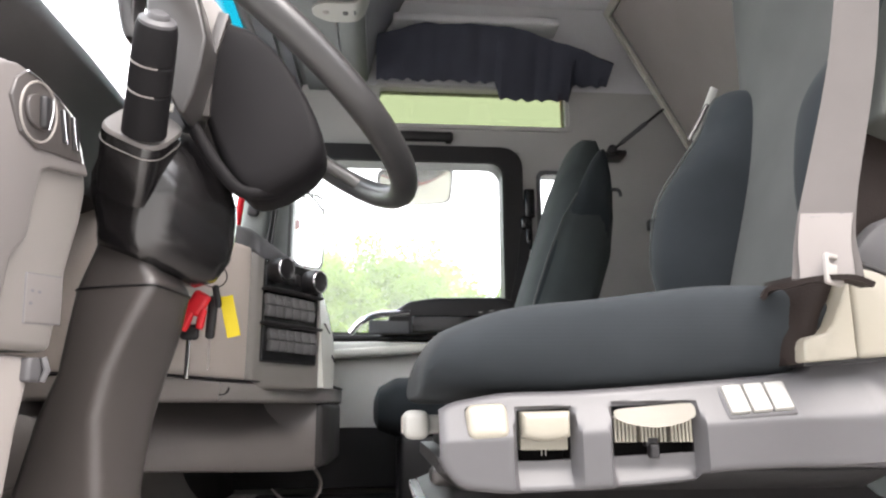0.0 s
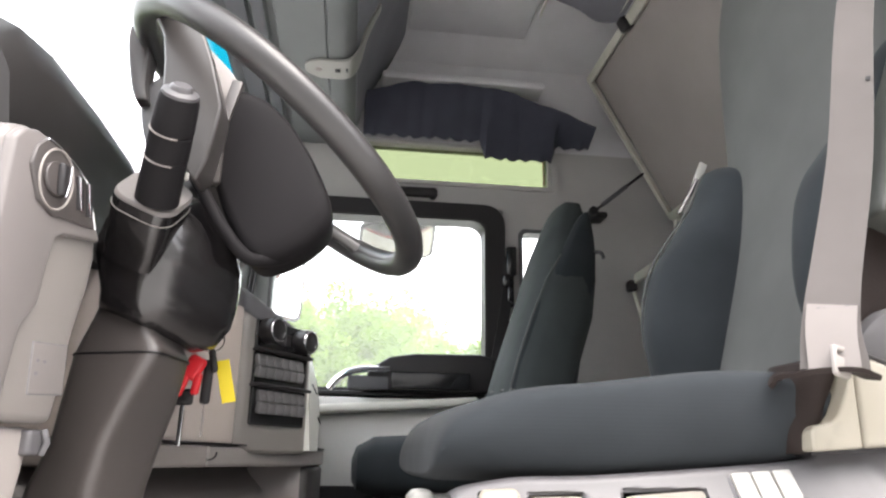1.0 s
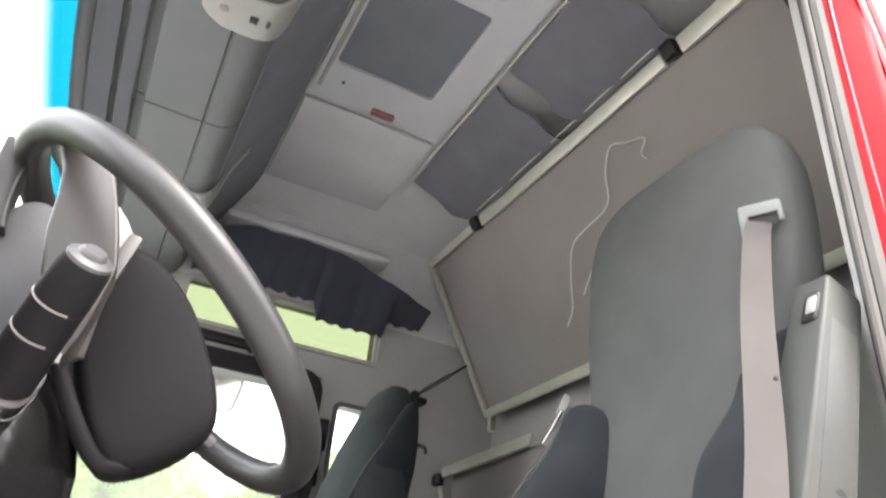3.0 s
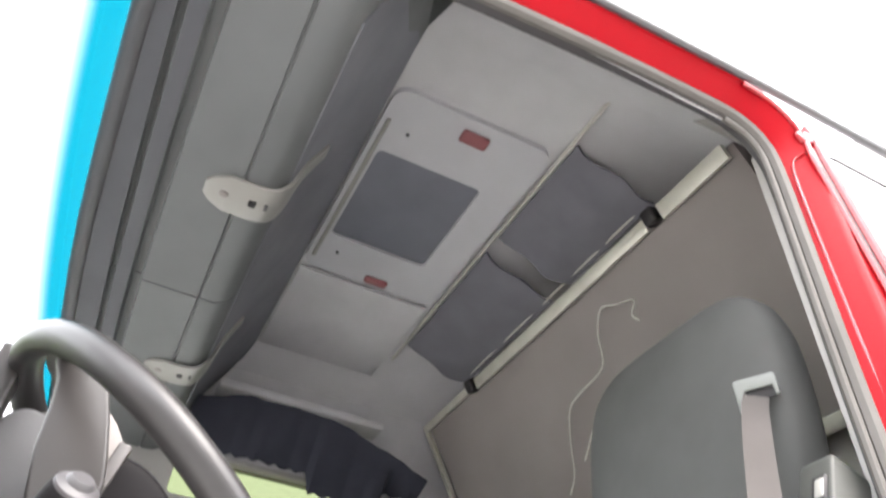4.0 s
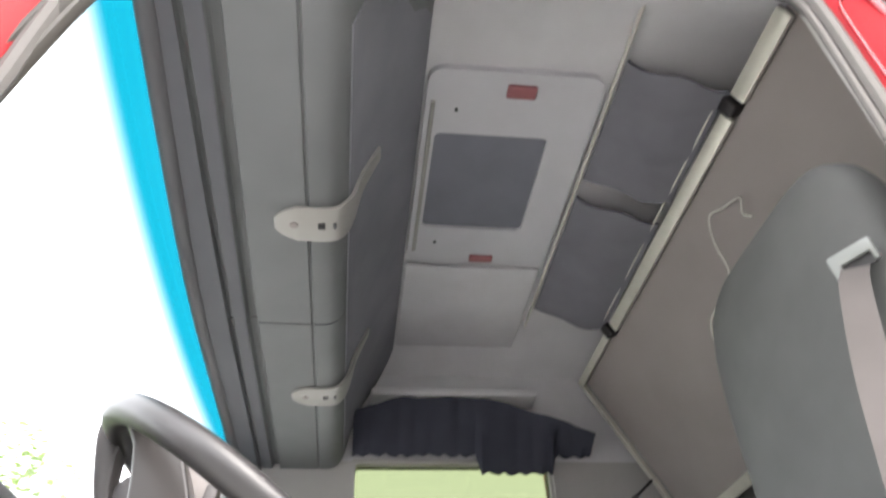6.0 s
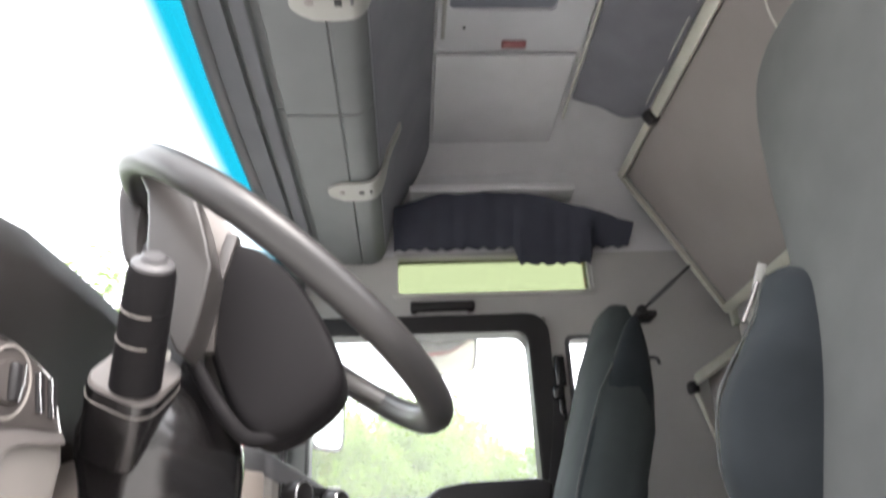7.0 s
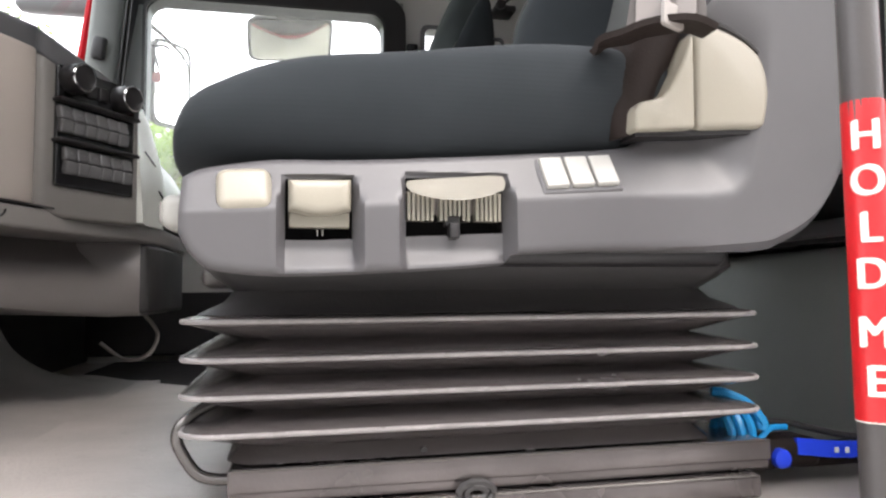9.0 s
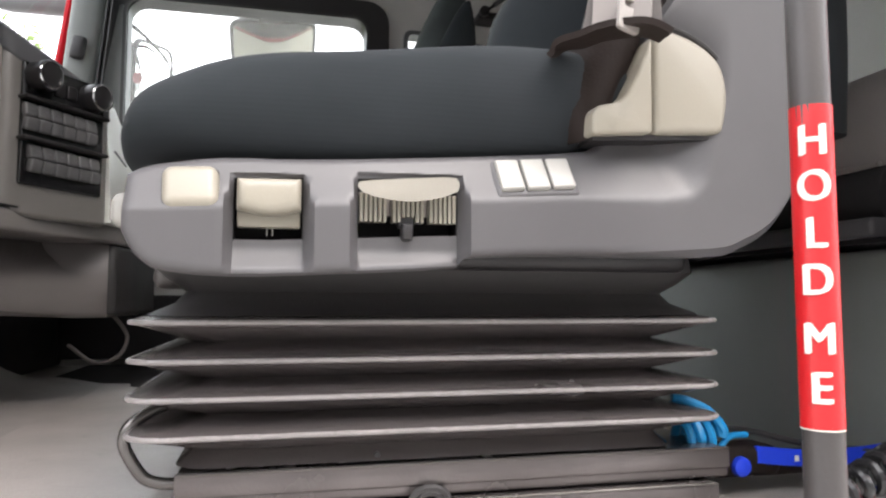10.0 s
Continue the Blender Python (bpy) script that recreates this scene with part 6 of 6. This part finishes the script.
part("spare_head", box((-0.244, 1.022, 1.828), (0.014, 0.009, 0.062), 0.005, (0, 2, 0)), BLACK, kr)
part("spare_blade", box((-0.245, 1.022, 1.778), (0.003, 0.002, 0.048), 0.0005), CLAY, kr)
part("small_fob", box((-0.238, 1.018, 1.857), (0.010, 0.008, 0.034), 0.004, (0, -12, 0)), BLACK, kr)
part("tag", box((-0.220, 1.028, 1.830), (0.019, 0.0025, 0.060), 0.001, (0, -14, 12)), KEYYEL, kr, "yellow plastic tag")

# ---- hand rail with sticker ----
gp = thing("grab_rail", (0.466, 0.50, 1.33), "dark upright grab rail with a red lettered sticker", "grab rail")
part("tube", tube(smooth_path([(0.478, 0.50, 1.34), (0.4775, 0.50, 1.6), (0.477, 0.50, 1.86), (0.49, 0.505, 1.95), (0.56, 0.53, 2.0), (0.69, 0.585, 2.01)], 6), 0.0119, 20), POLE, gp, "grey-brown painted tube")
part("foot", box((0.475, 0.54, 1.335), (0.06, 0.11, 0.03), 0.006), STEEL, gp)
STOP, SBOT = 1.727, 1.532
sk = part("sticker", tube([(0.4775, 0.50, SBOT), (0.477, 0.50, STOP)], 0.0124, 28), STICK, gp, "red vinyl sticker")
part("sticker_border", tube([(0.4775, 0.50, SBOT - 0.0008), (0.4775, 0.50, SBOT)], 0.0125, 28), WHITE, sk, "thin white border")
for ch, zc in zip("HOLD ME", (1.7040, 1.6760, 1.6475, 1.6195, None, 1.5845, 1.5555)):
    if zc is None:
        continue
    cu = bpy.data.curves.new("letter", "FONT")
    cu.body, cu.size, cu.align_x, cu.align_y, cu.extrude = ch, 0.0262, "CENTER", "CENTER", 0.0004
    tmp = new("letter_form", cu)
    me = bpy.data.meshes.new_from_object(tmp.evaluated_get(bpy.context.evaluated_depsgraph_get()))
    bpy.data.objects.remove(tmp)
    bm = bmesh.new()
    for shift, raise_ in ((-0.0010, 0.0), (0.0010, 0.00012), (0.0, 0.00024)):
        had = len(bm.verts)
        bm.from_mesh(me)
        bm.verts.ensure_lookup_table()
        for v in bm.verts[had:]:
            v.co += Vector((shift, shift * 0.35, raise_))
    for cut in range(-8, 9):
        bmesh.ops.bisect_plane(bm, geom=bm.verts[:] + bm.edges[:] + bm.faces[:], plane_co=(cut * 0.0015, 0, 0), plane_no=(1, 0, 0))
    face_at = math.atan2(-0.36, -0.30)
    for v in bm.verts:
        a = face_at + v.co.x * 0.90 / 0.0124
        r = 0.0127 + v.co.z
        v.co = (0.4772 + r * math.cos(a), 0.50 + r * math.sin(a), zc + v.co.y)
    part("letter", bm, WHITE, sk, "white letter")

# ---- things on the floor ----
CX, CY, CZ = 0.585, 0.80, 1.466
ROLL = (0.620, 0.775, 1.441)
pts = []
for i in range(64):
    a = i * 0.33 + 1.0
    pts.append((CX - 0.020 + 0.00062 * i, CY + 0.020 * math.cos(a), CZ + 0.021 * math.sin(a)))
tail = smooth_path([pts[-1], (CX + 0.020, CY - 0.021, CZ + 0.012), (CX + 0.006, CY - 0.018, CZ + 0.030), (CX - 0.016, CY - 0.012, CZ + 0.041), (CX - 0.030, CY - 0.008, CZ + 0.043)], 6)
end = smooth_path([(CX + 0.018, CY - 0.018, CZ - 0.006), (CX + 0.03, CY - 0.018, CZ + 0.004), (CX + 0.052, CY - 0.014, CZ + 0.004)], 5)
solo("blue_coil", join(tube(pts, 0.0048, 8), tube(tail, 0.0046, 8), tube(end, 0.0032, 8)), BLUE, "sky-blue coiled plastic air hose on the ledge", "hose")
bs = thing("blue_strap", (0.70, 0.78, 1.44), "deep blue strap with pale marks lying on the ledge", "strap")
run = smooth_path([(0.642, 0.778, 1.451), (0.675, 0.778, 1.447), (0.71, 0.78, 1.444), (0.77, 0.78, 1.444), (0.84, 0.78, 1.45)], 5)
part("webbing", strap(run, 0.017, 0.005, (0, 0.25, 1)), BLUED, bs)
for k in (7, 9, 11):
    part("mark", box(tuple(run[k] + Vector((0, -0.0045, 0))), (0.005, 0.001, 0.006), 0.0005), WHITE, bs, "pale printed mark")
part("end_roll", disc(ROLL, 0.010, 0.014, (0, 1, 0), 18, 0.003), BLUED, bs)
pts = []
for i in range(150):
    a = i * 0.55
    pts.append((0.595 + 0.0011 * i, 0.62 + 0.013 * math.cos(a), 1.452 + 0.0005 * i + 0.013 * math.sin(a)))
solo("black_coil", tube(pts, 0.0042, 8), GLOSS, "glossy black coiled cable beside the seat", "cable")
solo("hose_block", join(box((ROLL[0] + 0.012, 0.80, ROLL[2] + 0.002), (0.085, 0.05, 0.032), 0.012), box((ROLL[0] + 0.07, 0.80, ROLL[2] - 0.004), (0.10, 0.04, 0.020), 0.006)), BOOT, "black rubber connector block", "connector")
solo("thin_hose", tube(smooth_path([(ROLL[0] - 0.03, 0.80, ROLL[2] + 0.036), (ROLL[0] + 0.03, 0.80, ROLL[2] + 0.030), (ROLL[0] + 0.09, 0.79, ROLL[2] + 0.016), (ROLL[0] + 0.17, 0.78, ROLL[2] + 0.006)], 5), 0.0035, 8), RUBBER, "thin black hose over the ledge", "hose")
solo("floor_ledge", box((0.68, 1.0, 1.395), (0.22, 0.70, 0.03), 0.008), CLAY, "grey ledge beside the seat", "ledge", kind="structure")
solo("floor_mat", prism([(-0.46, 0.64), (0.08, 0.64), (0.08, 1.60), (-0.054, 1.752), (-0.192, 1.885), (-0.327, 2.06), (-0.40, 2.12), (-0.46, 2.0)], "z", 1.381, 1.42, 0.012, 3), MAT, "worn grey rubber floor mat in front of the driver's seat", "floor mat")
# Black sheet on the floor where the footwell lies in shade.
solo("footwell_carpet", box((0.04, 2.32, 1.384), (1.0, 1.02, 0.007)), LININGD, "black sheet painting the passenger footwell's shade", "carpet", kind="structure")
solo("cable_loop", tube(smooth_path([(-0.178, 1.75, 1.585), (-0.150, 1.75, 1.55), (-0.143, 1.75, 1.525), (-0.160, 1.75, 1.492), (-0.205, 1.75, 1.480), (-0.257, 1.75, 1.517)], 6), 0.0042, 7), GREYL, "pale cable loop hanging under the tray", "cable")

# ---- mirrors outside the passenger door ----
m = thing("kerb_mirror", (0.13, 3.2, 2.73), "kerb mirror on a black arm above the passenger window", "mirror")
nrm = Vector((0.10, -0.54, -0.83)).normalized()
mu = Vector((1, 0, 0)) - nrm * nrm.x
mu.normalize()
mv = nrm.cross(mu)
cm = Vector((0.137, 3.2, 2.728))
part("housing", loft([oval(cm - nrm * t, mu, mv, a, b * 1.15, 7.0, 40) for t, a, b in ((-0.004, 0.180, 0.097), (0.006, 0.182, 0.099), (0.03, 0.17, 0.09), (0.05, 0.12, 0.06))]), BLACK, m, "black mirror housing")
part("mirror_glass", loft([oval(cm + nrm * (0.003 + 0.022 * (1 - q_ * q_)), mu, mv, 0.171 * q_, 0.105 * q_, 4.0 + 3.0 * q_, 40) for q_ in (1.0, 0.9, 0.75, 0.6, 0.45, 0.3, 0.15, 0.03)]), MIRROR, m, "domed mirror glass")
part("bracket", box((0.125, 3.088, 2.812), (0.10, 0.05, 0.072), 0.012), BLACK, m, "black mirror bracket")
part("arm", tube([(0.137, 3.24, 2.80), (0.137, 3.10, 2.86), (0.137, 2.99, 2.86)], 0.018, 10), BLACK, m)
m = thing("wing_mirror", (-0.37, 3.4, 2.55), "tall white-backed wing mirror outside the passenger door", "mirror")
wn2, wu2 = Vector((0.745, -0.667, 0.06)).normalized(), Vector((0.667, 0.745, 0)).normalized()
cw = Vector((-0.385, 3.40, 2.556))
part("housing", loft([oval(cw + wn2 * t, wu2, (0, 0, 1), a, b, 6.0, 28) for t, a, b in ((-0.05, 0.06, 0.13), (-0.03, 0.10, 0.18), (0.0, 0.109, 0.196), (0.012, 0.107, 0.194))]), BLACK, m, "thin black mirror frame")
part("mirror_glass", loft([oval(cw + wn2 * t, wu2, (0, 0, 1), 0.091, 0.179, 6.0, 28) for t in (0.010, 0.0135)]), WINGGLASS, m)
for ends in (((-0.53, 3.0, 2.80), (-0.458, 3.28, 2.788), (-0.388, 3.30, 2.732), (-0.31, 3.33, 2.648), (-0.298, 3.33, 2.56)), ((-0.53, 3.0, 2.68), (-0.446, 3.28, 2.697), (-0.39, 3.30, 2.697), (-0.31, 3.33, 2.645))):
    arm = smooth_path(ends, 6)
    part("arm", tube(arm, [0.013 - 0.011 * i / (len(arm) - 1) for i in range(len(arm))], 8), BLACK, m, "thin black mirror arm")
part("arm_cover", loft([oval((x, 3.17, 2.80), (0, 1, 0), (0, 0, 1), r, r * 1.15, 3.0, 20) for x, r in ((-0.93, 0.02), (-0.915, 0.035), (-0.88, 0.040), (-0.62, 0.040), (-0.56, 0.034), (-0.54, 0.02))]), GREYD, m, "dark grey cover over the mirror arm")
part("side_marker", loft([oval((-0.43 + 0.004 * k, 3.30, 2.56), (1, 0, 0), (0, 0.2, 1), r, r * 1.5, 2.3, 16) for k, r in ((0, 0.012), (1, 0.017), (2, 0.017), (3, 0.012))]), REDL, m, "small red marker")
